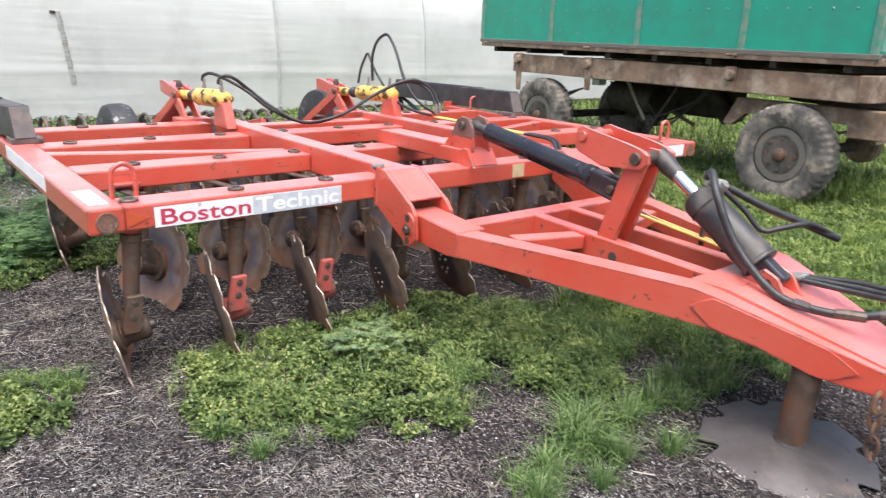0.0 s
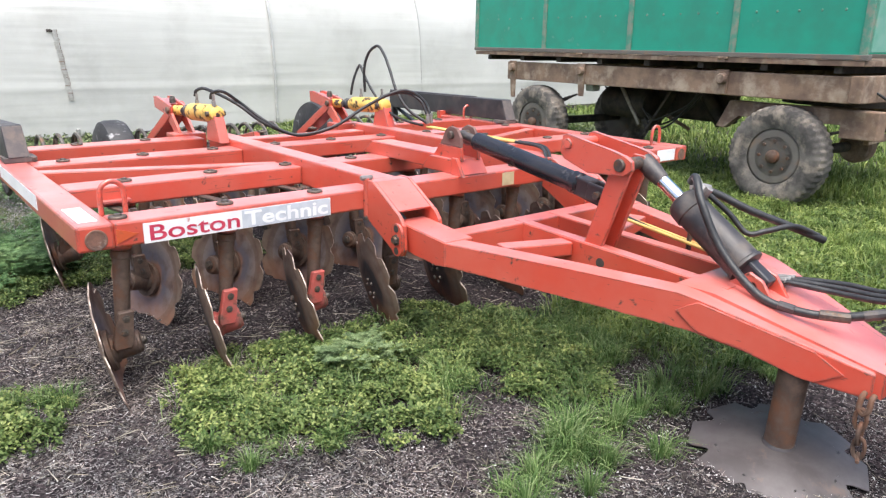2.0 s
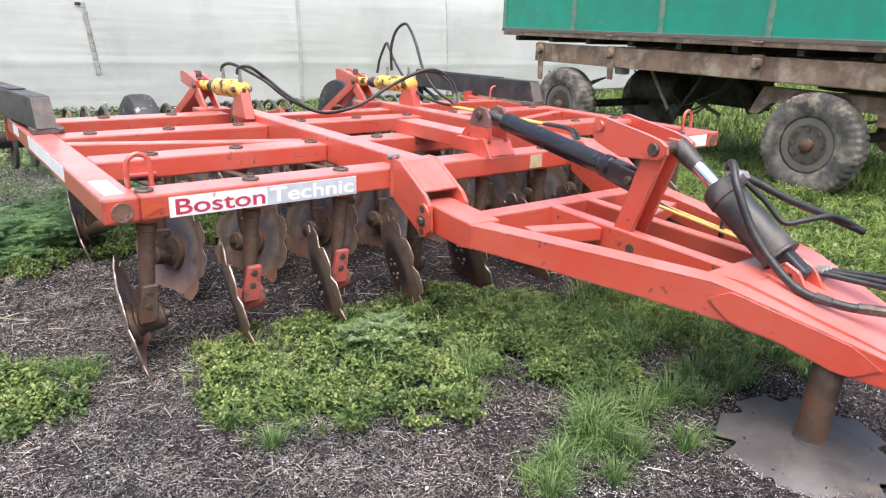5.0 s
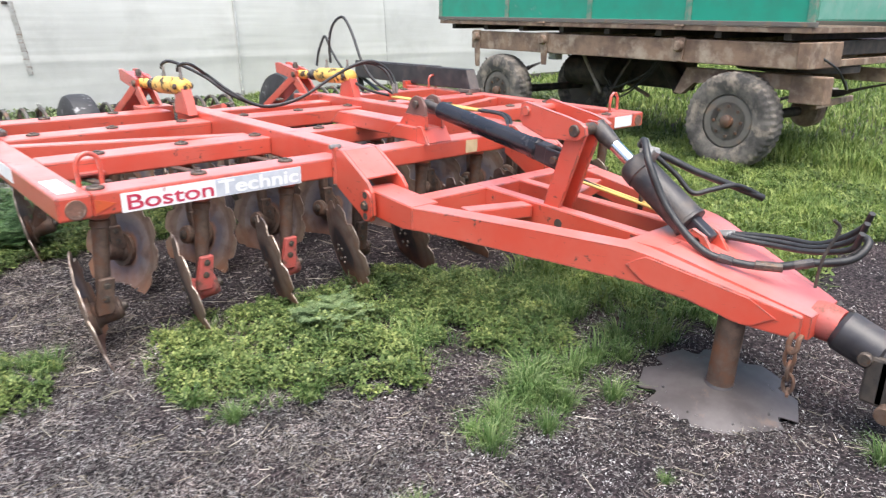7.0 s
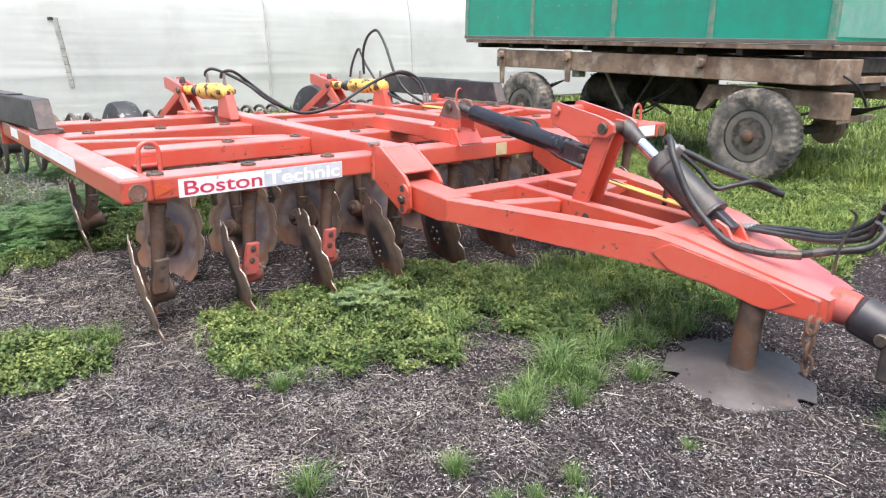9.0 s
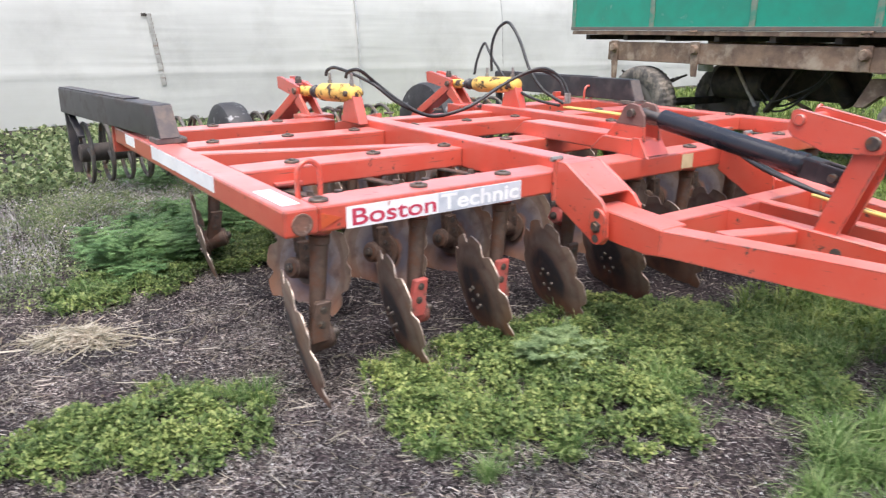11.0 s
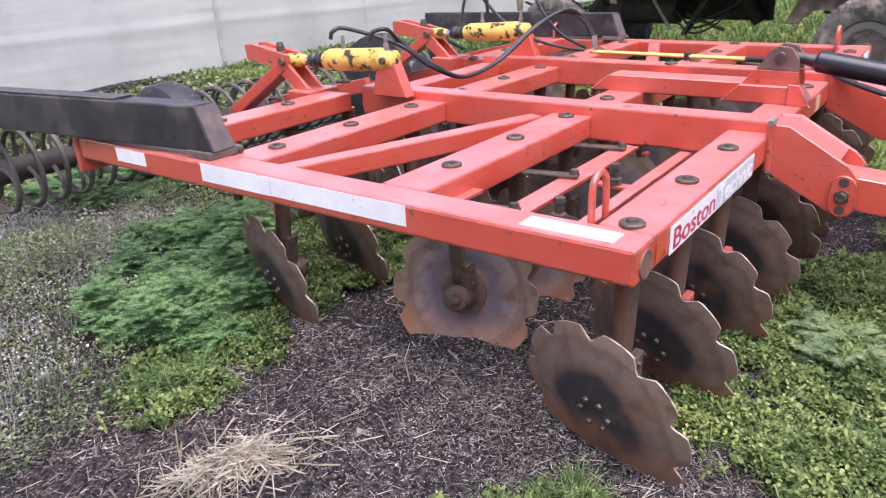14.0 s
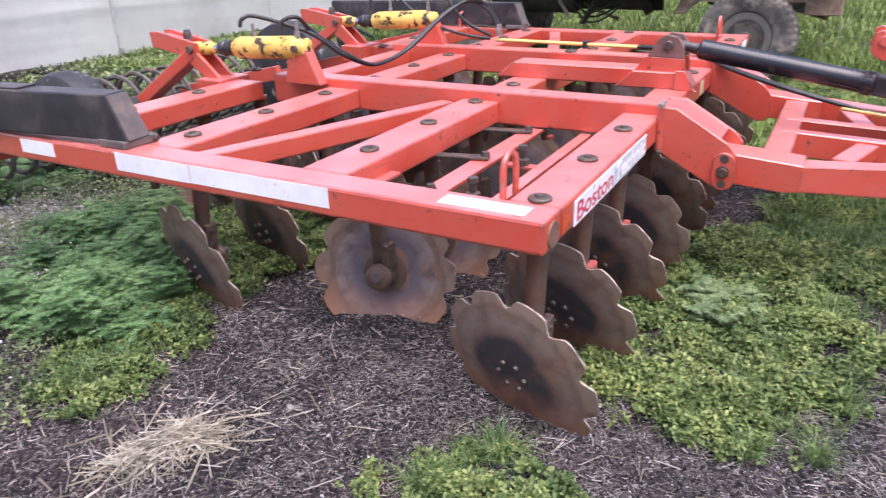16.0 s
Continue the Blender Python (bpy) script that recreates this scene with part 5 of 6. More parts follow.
# ---- tipping trailer ----
def make_trailer():
    tr = thing("farm_trailer", "old green farm trailer on a rusty brown chassis", "trailer", (6.30, -0.43, 0))
    tr.rotation_euler = (0, 0, radians(85.5))
    LEN, WID, Z0, Z1 = 5.70, 2.30, 1.46, 2.50

    def tp(name, bm, mat, label="", parent=None, smooth=False):
        return part(name, bm, mat, parent or tr, label, smooth)

    xs = [0.03, 1.34, 2.72, 4.20, LEN]
    for k, (a, b) in enumerate(zip(xs, xs[1:])):
        tp("side_panel", box(a + 0.03, b - 0.03, -0.045, -0.02, Z0 + 0.024, Z1, 0.004), GREEN, "faded green steel side panel")
        tp("side_panel", box(a + 0.03, b - 0.03, -WID + 0.02, -WID + 0.045, Z0 + 0.024, Z1, 0.004), GREEN)
        for i in range(1, 6):
            u = a + (b - a) * i / 6
            tp("rivet", lathe((u, -0.02, Z0 + 0.42), (u, -0.012, Z0 + 0.42), ((0, 0.014), (1, 0.010)), 8), GREENRIB)
    for x in xs:
        tp("upright", box(x - 0.035, x + 0.035, -0.05, 0.0, Z0 + 0.0, Z1 + 0.03, 0.006), GREENRIB, "weathered green upright")
        tp("upright", box(x - 0.035, x + 0.035, -WID, -WID + 0.05, Z0, Z1 + 0.03, 0.006), GREENRIB)
    for y in (0.0, -WID + 0.05):
        tp("lower_rail", box(-0.03, LEN + 0.03, y - 0.055, y + 0.012, Z0 - 0.018, Z0 + 0.028, 0.006), RIM, "scuffed grey-brown lower rail")
        tp("upper_rail", box(-0.03, LEN + 0.03, y - 0.055, y + 0.012, Z1, Z1 + 0.07, 0.006), GREEN)
    tp("front_wall", box(-0.02, 0.02, -WID + 0.05, -0.05, Z0 + 0.05, Z1, 0.004), material("pale_green_paint", (0.13, 0.35, 0.26), 0.5, second=(0.19, 0.39, 0.31), scale=4, dirt=(0.30, 0.38, 0.32), dirt_scale=9), "pale green front wall")
    tp("rear_wall", box(LEN - 0.02, LEN + 0.02, -WID + 0.05, -0.05, Z0 + 0.03, Z1, 0.004), GREEN)
    tp("floor_plank", box(0.0, LEN, -WID + 0.02, 0.0, Z0 - 0.075, Z0 - 0.022, 0.006), CHASSIS, "weathered timber floor edge")
    for i in range(8):
        x = 0.25 + i * 0.74
        tp("cross_bearer", box(x - 0.04, x + 0.04, -WID + 0.1, -0.06, Z0 - 0.145, Z0 - 0.078, 0.006), SOOT)
    for x in (1.42, 3.5):
        bm = box(x - 0.025, x + 0.025, -0.02, 0.012, Z0 - 0.075, Z0 - 0.03, 0.006)
        rod((x - 0.06, 0.0, Z0 - 0.03), (x + 0.06, 0.0, Z0 - 0.03), 0.018, 10, bm)
        tp("drop_hinge", bm, CHASSIS)
    for y in (-0.12, -WID + 0.12):
        tp("chassis_beam", box(0.10, LEN - 0.70, y - 0.06, y + 0.06, Z0 - 0.41, Z0 - 0.165, 0.01), CHASSIS, "rusty brown chassis beam")
    for x in (0.4, 2.0, 3.5, 4.8):
        tp("chassis_tie", box(x - 0.05, x + 0.05, -WID + 0.42, -0.30, Z0 - 0.36, Z0 - 0.20, 0.008), CHASSIS)
    for x, h in ((4.85, 0.66), (3.49, 0.56), (1.42, 0.40)):
        tp("chassis_bracket", slab(((x - 0.06, Z0 - 0.15), (x + 0.08, Z0 - 0.15), (x + 0.03, Z0 - h), (x - 0.05, Z0 - h)), "y", -0.058, -0.034, 0.004), CHASSIS)
        tp("bracket_boss", lathe((x, -0.034, Z0 - 0.24), (x, 0.02, Z0 - 0.24), ((0, 0.06), (0.8, 0.055), (1, 0.045)), 14), CHASSIS, smooth=True)
    # turntable and front axle frame
    tp("turntable_ring", lathe((0.66, -WID / 2, Z0 - 0.48), (0.66, -WID / 2, Z0 - 0.412), ((0, 0.62), (1, 0.62)), 40), SOOT, smooth=True)
    for y in (-0.26, -WID + 0.26):
        tp("turntable_beam", slab(((-0.10, 0.84), (-0.10, 0.99), (1.42, 0.99), (1.56, 0.70), (1.46, 0.69), (1.30, 0.84)), "y", y - 0.05, y + 0.05, 0.008), CHASSIS, "rusty turntable beam")
        bm = bmesh.new()
        for i in range(5):
            tube([(0.05 + i * 0.07, y, Z0 - 0.64 - i * 0.018), (0.62, y, Z0 - 0.76 - i * 0.016), (1.2 - i * 0.07, y, Z0 - 0.64 - i * 0.018)], 0.014, 6, bm, 8)
        tp("leaf_spring", bm, SOOT, smooth=True)
        bm = bmesh.new()
        for i in range(5):
            tube([(3.76 + i * 0.07, y, Z0 - 0.56 - i * 0.018), (4.33, y, Z0 - 0.76 - i * 0.016), (4.90 - i * 0.07, y, Z0 - 0.56 - i * 0.018)], 0.014, 6, bm, 8)
        tp("leaf_spring", bm, SOOT, smooth=True)
    for x in (0.72, 4.33):
        tp("axle", rod((x, -0.2, 0.49), (x, -WID + 0.2, 0.49), 0.055, 14), SOOT, smooth=True)
    tp("tow_bar", beam((0.16, -0.30, 0.80), (0.92, -2.75, 0.62), 0.09, 0.10, 0.012), PLANK, "weathered grey tow bar swung sideways")
    tp("tow_bar", beam((0.02, -0.34, 0.70), (0.70, -2.75, 0.56), 0.05, 0.07, 0.01), CHASSIS)
    tp("front_bearer", box(-0.02, 0.095, -0.66, 0.0, Z0 - 0.40, Z0 - 0.155, 0.01), CHASSIS, "rusty front cross bearer")
    tp("front_bearer", box(0.10, 0.16, -WID + 0.05, -0.67, Z0 - 0.30, Z0 - 0.155, 0.008), SOOT)
    tp("front_bearer", box(0.02, 0.08, -WID + 0.05, -0.67, Z0 - 0.40, Z0 - 0.33, 0.008), CHASSIS)
    tp("axle_bracket", box(-0.12, 0.22, -0.37, -0.20, 0.72, 0.985, 0.012), CHASSIS, "dusty brown axle bracket")
    tp("brake_drum", rod((0.64, -1.62, 0.50), (0.64, -1.45, 0.50), 0.18, 24), CHASSIS, "rusty brake drum", smooth=True)
    for a, b, w, mt in (((3.34, -0.64, 1.04), (3.02, -0.69, 0.55), 0.035, PLANK), ((2.44, -0.62, 1.06), (2.84, -0.66, 0.50), 0.11, SOOT), ((2.62, -0.9, 1.06), (2.90, -0.92, 0.55), 0.06, SOOT), ((3.7, -1.0, 1.0), (2.5, -1.05, 0.52), 0.04, CHASSIS)):
        tp("brake_stay", beam(a, b, w, 0.04, 0.006), mt)
    tp("air_tank", rod((2.98, -0.86, 0.80), (3.72, -0.86, 0.80), 0.20, 22), SOOT, smooth=True)
    tp("tipping_ram", rod((2.1, -1.15, 0.62), (2.6, -1.15, 1.25), 0.09, 18), SOOT, smooth=True)
    tp("ram_frame", box(2.0, 3.8, -1.32, -1.24, 0.62, 1.0, 0.02), SOOT)
    for v, z in ((-0.60, 0.60), (-0.66, 0.66), (-0.55, 0.72)):
        tp("brake_hose", tube([(2.05, v, 1.05), (2.20, v, 0.86), (2.48, v, z), (2.75, v - 0.05, z - 0.08), (2.95, v - 0.1, z + 0.05)], 0.012, 8), HOSE, smooth=True)
    tp("valve_block", box(3.42, 3.56, -0.34, -0.20, 0.96, 1.08, 0.015), PALE, "small pale brake valve")
    tp("brake_hose", tube([(0.05, -0.25, 1.2), (-0.12, -0.4, 1.05), (-0.10, -0.7, 0.85), (0.05, -1.0, 0.9)], 0.012, 8), HOSE, smooth=True)

    def wheel(x, y, sgn):
        w = tp("wheel", lathe((x, y - 0.10, 0.49), (x, y + 0.10, 0.49), ((0, 0.20), (0.05, 0.285), (0.95, 0.285), (1, 0.20)), 36), RIM, "dusty steel wheel", smooth=True)
        n, bm = 176, bmesh.new()
        prof = ((-0.11, 0.28), (-0.126, 0.33), (-0.136, 0.40), (-0.130, 0.452), (-0.116, 0.478), (-0.08, 0.490), (-0.02, 0.494), (0.02, 0.494), (0.08, 0.490), (0.116, 0.478), (0.130, 0.452), (0.136, 0.40), (0.126, 0.33), (0.11, 0.28))
        rings = []
        for k in range(n):
            t = math.tau * k / n
            ring = []
            for q, (o, r) in enumerate(prof):
                side = 0 if o < 0 else 2
                lug = 0.012 if 3 <= q <= 10 and (k + side) % 4 < 2 else 0.0
                ring.append(bm.verts.new((x + (r + lug) * math.cos(t), y + o, 0.49 + (r + lug) * math.sin(t))))
            rings.append(ring)
        for k in range(n):
            for i in range(len(prof) - 1):
                bm.faces.new((rings[k][i], rings[k][i + 1], rings[(k + 1) % n][i + 1], rings[(k + 1) % n][i]))
        bmesh.ops.recalc_face_normals(bm, faces=bm.faces)
        part("tyre", bm, TYRE, w, "worn block-tread tyre with dried mud", True)
        o = y + sgn * 0.10
        bm = lathe((x, o, 0.49), (x, o - sgn * 0.05, 0.49), ((0, 0.265), (0.3, 0.25), (1, 0.16)), 32)
        part("rim", bm, RIM, w, smooth=True)
        bm = lathe((x, o - sgn * 0.05, 0.49), (x, o + sgn * 0.05, 0.49), ((0, 0.115), (0.25, 0.11), (0.35, 0.07), (0.85, 0.065), (1, 0.045)), 20)
        part("hub", bm, RUST, w, "rusty hub with wheel nuts", True)
        for i in range(8):
            t = i * math.tau / 8
            c = (x + 0.155 * math.cos(t), 0.49 + 0.155 * math.sin(t))
            part("wheel_nut", lathe((c[0], o - sgn * 0.045, c[1]), (c[0], o + sgn * 0.012, c[1]), ((0, 0.021), (1, 0.017)), 6), RUST, w)

    for x in (0.72, 4.33):
        wheel(x, -0.10, 1)
        if x > 1:
            wheel(x, -WID + 0.45, -1)


make_trailer()


# ---- ground cover ----
rng = np.random.default_rng(11)
CLOVER = leaf_material("yellow_green_clover", (0.050, 0.086, 0.025), (0.130, 0.186, 0.055), (0.295, 0.345, 0.125))
GRASS = leaf_material("fresh_grass", (0.06, 0.12, 0.032), (0.14, 0.225, 0.07), (0.30, 0.37, 0.17))
LAWN = leaf_material("lawn_grass", (0.085, 0.14, 0.03), (0.175, 0.25, 0.06), (0.32, 0.37, 0.13))
FERN = leaf_material("blue_green_weed", (0.07, 0.14, 0.05), (0.15, 0.265, 0.105), (0.25, 0.38, 0.175))
PALEWEED = leaf_material("pale_grey_green_weed", (0.085, 0.135, 0.055), (0.165, 0.235, 0.105), (0.26, 0.335, 0.175))
WEED = leaf_material("mixed_green_weed", (0.07, 0.105, 0.042), (0.15, 0.20, 0.085), (0.30, 0.33, 0.175))
DRY = leaf_material("dry_weed", (0.19, 0.165, 0.14), (0.36, 0.335, 0.33), (0.62, 0.59, 0.62))
STRAW = leaf_material("bleached_straw", (0.055, 0.045, 0.04), (0.24, 0.205, 0.185), (0.64, 0.585, 0.53), 0.70)
PILE = leaf_material("pale_straw", (0.20, 0.17, 0.12), (0.42, 0.38, 0.29), (0.68, 0.63, 0.54))
CHAFF = leaf_material("grey_chaff_bits", (0.08, 0.075, 0.075), (0.25, 0.235, 0.23), (0.60, 0.58, 0.56), 0.72)
WITHERED = leaf_material("withered_leaf", (0.07, 0.05, 0.03), (0.14, 0.11, 0.065), (0.22, 0.19, 0.12))
WHITEGRIT = leaf_material("white_grit_specks", (0.35, 0.35, 0.34), (0.55, 0.55, 0.54), (0.8, 0.8, 0.78))
GRIT = leaf_material("pale_grit", (0.10, 0.09, 0.085), (0.20, 0.19, 0.18), (0.5, 0.48, 0.46))


def heights(p):
    return np.array([ground_height(x, y) for x, y in p])


def rough(p, scale, seed=0.0):
    return np.array([noise.noise((x * scale, y * scale, seed)) for x, y in p])


def bare(p):
    """The strip of bare soil before the harrow's middle, where nothing grows."""
    return (p[:, 0] > 1.7 + 0.15 * rough(p, 3.0, 2.0)) & (p[:, 0] < 3.4) & (p[:, 1] > -0.42 + 0.15 * rough(p, 3.5, 6.0)) & (p[:, 1] < 0.8)


def in_patches(p, patches, ragged=0.35, scale=3.0):
    """Which points lie in ragged ellipses (x, y, rx, ry, turn in degrees)."""
    keep = np.zeros(len(p), bool)
    w = rough(p, scale, 4.0) * ragged + rough(p, scale * 3, 8.0) * ragged * 0.6 + np.abs(rng.normal(0, 0.16, len(p))) - 0.05
    for x, y, rx, ry, turn in patches:
        c, s = math.cos(radians(turn)), math.sin(radians(turn))
        u, v = (p[:, 0] - x) * c + (p[:, 1] - y) * s, -(p[:, 0] - x) * s + (p[:, 1] - y) * c
        keep |= np.sqrt((u / rx) ** 2 + (v / ry) ** 2) + w < 1.0
    return keep & ~bare(p)


def points_in(x0, x1, y0, y1, n):
    return np.column_stack((rng.uniform(x0, x1, n), rng.uniform(y0, y1, n)))


def strewn(x0, x1, y0, y1, n):
    """Points spread over a stretch of ground and thinning out past its edges."""
    return points_in(x0, x1, y0, y1, n) + rng.normal(0, 1, (n, 2)) * np.array([(x1 - x0) * 0.13, (y1 - y0) * 0.13])


def mass(name, verts, faces, mat, label, category):
    me = bpy.data.meshes.new(name)
    me.from_pydata(verts.reshape(-1, 3).tolist(), [], faces)
    me.materials.append(mat)
    return tagged(new(name, me), label, category, kind="stuff")


def blades(base, h, w, lean, az=None):
    """Tapered bent blades on base points (n, 3): vertices and faces."""
    n = len(base)
    az = rng.uniform(0, math.tau, n) if az is None else az
    d = np.column_stack((np.cos(az), np.sin(az), np.zeros(n)))
    s = np.column_stack((-np.sin(az), np.cos(az), np.zeros(n))) * (w / 2)[:, None]
    up = np.array([[0, 0, 1.0]])
    mid = base + d * (h * lean * 0.35)[:, None] + up * (h * 0.6)[:, None]
    tip = base + d * (h * lean)[:, None] + up * (h * (1 - 0.35 * lean))[:, None]
    v = np.stack((base - s, base + s, mid + s * 0.75, mid - s * 0.75, tip), 1)
    f = []
    for i in range(n):
        k = i * 5
        f.append((k, k + 1, k + 2, k + 3))
        f.append((k + 3, k + 2, k + 4))
    return v, f


def leaflets(base, size, tilt=0.6):
    """Small rounded leaves, each a folded kite."""
    n = len(base)
    az = rng.uniform(0, math.tau, n)
    t = rng.normal(0, tilt, n)
    d = np.column_stack((np.cos(az) * np.cos(t), np.sin(az) * np.cos(t), np.sin(t)))
    s = np.column_stack((-np.sin(az), np.cos(az), rng.normal(0, 0.35, n)))
    size = size[:, None]
    a, c = base - d * size * 0.5, base + d * size * 0.55
    l, r = base + s * size * 0.46 + [0, 0, 0.002], base - s * size * 0.46 + [0, 0, 0.002]
    v = np.stack((a, l, c, r), 1)
    return v, [(i * 4, i * 4 + 1, i * 4 + 2, i * 4 + 3) for i in range(n)]


CLOVER_AREAS = (((0.32, 0.04), (0.10, -0.30), (0.12, -0.52), (0.23, -0.70), (0.53, -0.86), (0.95, -1.12), (1.30, -0.86), (1.40, -1.06), (1.52, -1.24), (1.68, -1.34), (1.90, -1.25),
                 (2.30, -0.72), (2.02, -0.25), (1.66, 0.08), (1.05, 0.02), (0.60, 0.08)),
                ((-1.05, 0.05), (-0.62, -0.24), (-0.36, -0.16), (-0.22, 0.06), (-0.34, 0.30), (-0.60, 0.40), (-1.0, 0.30)),
                ((-0.66, 2.02), (-0.72, 1.52), (-0.40, 1.46), (0.08, 1.66), (0.42, 1.74), (0.64, 1.60), (1.0, 1.58), (1.45, 1.55), (1.6, 2.8), (0.7, 2.7), (0.1, 2.05)))
GRASS_PATCHES = ((2.38, -1.10, 0.66, 0.62, -30), (1.85, -0.85, 0.5, 0.4, 0), (1.50, -1.40, 0.40, 0.20, 0), (1.06, -1.48, 0.16, 0.16, 0), (1.2, -0.8, 0.35, 0.14, -20))


def depth_in(p, areas, ragged=0.10, blur=0.07):
    """How far inside closed outlines with ragged edges points lie: 0 outside, 1 well inside."""
    q0 = p + np.column_stack((rough(p, 4.5, 4.0) + 0.7 * rough(p, 14.0, 5.0), rough(p, 4.5, 14.0) + 0.7 * rough(p, 14.0, 15.0))) * ragged
    count = np.zeros(len(p))
    for k in range(9):
        a = k * math.tau / 8
        q = q0 + (np.array([math.cos(a), math.sin(a)]) * blur if k < 8 else 0)
        for area in areas:
            inside = np.zeros(len(p), bool)
            for (x0, y0), (x1, y1) in zip(area, area[1:] + area[:1]):
                if y0 != y1:
                    inside ^= ((y0 > q[:, 1]) != (y1 > q[:, 1])) & (q[:, 0] < (x1 - x0) * (q[:, 1] - y0) / (y1 - y0) + x0)
            count += inside
    return np.clip(count / 9, 0, 1)


def in_areas(p, areas, ragged=0.10):
    return depth_in(p, areas, ragged) > rng.uniform(0.05, 0.95, len(p))


def trefoils(base, size, tilt=0.3):
    """Three rounded leaflets on each base point, each with six corners."""
    n = len(base)
    turn = rng.uniform(0, math.tau, n)
    lean = rng.normal(0, tilt, (n, 2))
    out = []
    for k in range(3):
        a = turn + k * math.tau / 3 + rng.normal(0, 0.25, n)
        d = np.column_stack((np.cos(a), np.sin(a), np.cos(a) * lean[:, 0] + np.sin(a) * lean[:, 1] + rng.normal(0.05, 0.25, n)))
        w = np.column_stack((-np.sin(a), np.cos(a), rng.normal(0, 0.3, n)))
        z = size[:, None]
        out.append(np.stack((base, base + d * z * 0.45 + w * z * 0.36, base + d * z * 0.85 + w * z * 0.33, base + d * z, base + d * z * 0.85 - w * z * 0.33, base + d * z * 0.45 - w * z * 0.36), 1))
    v = np.concatenate(out)
    return v, [tuple(range(i * 6, i * 6 + 6)) for i in range(len(v))]


def make_clover():
    p = points_in(-1.2, 2.5, -1.5, 2.7, 230000)
    inner = depth_in(p, CLOVER_AREAS)
    p, inner = p[inner > 0], inner[inner > 0]
    mound = 0.6 * rough(p, 2.6, 1.0) + 1.1 * rough(p, 8.0, 3.0) + 0.5 * rough(p, 22.0, 3.0)
    keep = mound + rng.uniform(-0.3, 0.3, len(p)) > -0.55 * inner ** 1.5 + 0.34
    p, mound, inner = p[keep], mound[keep], inner[keep]
    top = np.clip((0.026 + 0.042 * inner) + 0.05 * mound, 0.008, 0.12)
    z = heights(p) + top * rng.uniform(0.2, 1.0, len(p)) ** 0.7 + 0.004
    v, f = trefoils(np.column_stack((p, z)), rng.uniform(0.009, 0.0185, len(p)), 0.45)
    mass("clover_patch", v, f, CLOVER, "low yellow-green clover growing in ragged patches", "clover")


def clumps(c, count, spread, h, w):
    """Grass in clumps round centres c (n, 2): blades that lean outwards."""
    n = len(c)
    k = np.repeat(np.arange(n), count)
    size = rng.uniform(0.55, 1.25, n)[k]
    r, a = np.abs(rng.normal(0, spread, len(k))) * size, rng.uniform(0, math.tau, len(k))
    p = c[k] + np.column_stack((r * np.cos(a), r * np.sin(a)))
    z = heights(c)[k] - 0.008
    return blades(np.column_stack((p, z)), rng.uniform(h * 0.45, h, len(k)) * size, rng.uniform(w * 0.6, w * 1.2, len(k)), rng.uniform(0.3, 1.25, len(k)), a + rng.normal(0, 0.6, len(k)))


def make_patch_grass():
    p = points_in(-1.2, 3.0, -1.9, 0.7, 1500)
    p = p[in_patches(p, GRASS_PATCHES, 0.6)]
    p = p[rough(p, 7.0, 7.0) + 0.3 * rough(p, 3.0, 2.0) + rng.uniform(-0.2, 0.2, len(p)) > 0.02]
    v, f = clumps(p, 52, 0.032, 0.16, 0.0055)
    mass("patch_grass", v, f, GRASS, "fresh green grass growing beside the drawbar", "grass")
    # dead brown leaves low in the clover
    p = points_in(-1.2, 2.5, -1.5, 2.6, 42000)
    p = p[in_areas(p, CLOVER_AREAS)]
    p = p[rough(p, 6.0, 3.5) > 0.1]
    v, f = leaflets(np.column_stack((p, heights(p) + rng.uniform(0.01, 0.04, len(p)))), rng.uniform(0.006, 0.016, len(p)))
    mass("withered_leaves", v, f, WITHERED, "withered brown leaves low in the clover", "leaves")
    # thin blades among the clover
    p = points_in(-1.2, 2.6, -1.3, 2.4, 5200)
    p = p[in_areas(p, CLOVER_AREAS)]
    p = p[rough(p, 3.0, 5.0) + 0.6 * rough(p, 9.0, 5.0) > -0.05]
    v, f = clumps(p, 9, 0.035, 0.13, 0.0045)
    mass("clover_grass", v, f, GRASS, "thin grass blades between the clover", "grass")


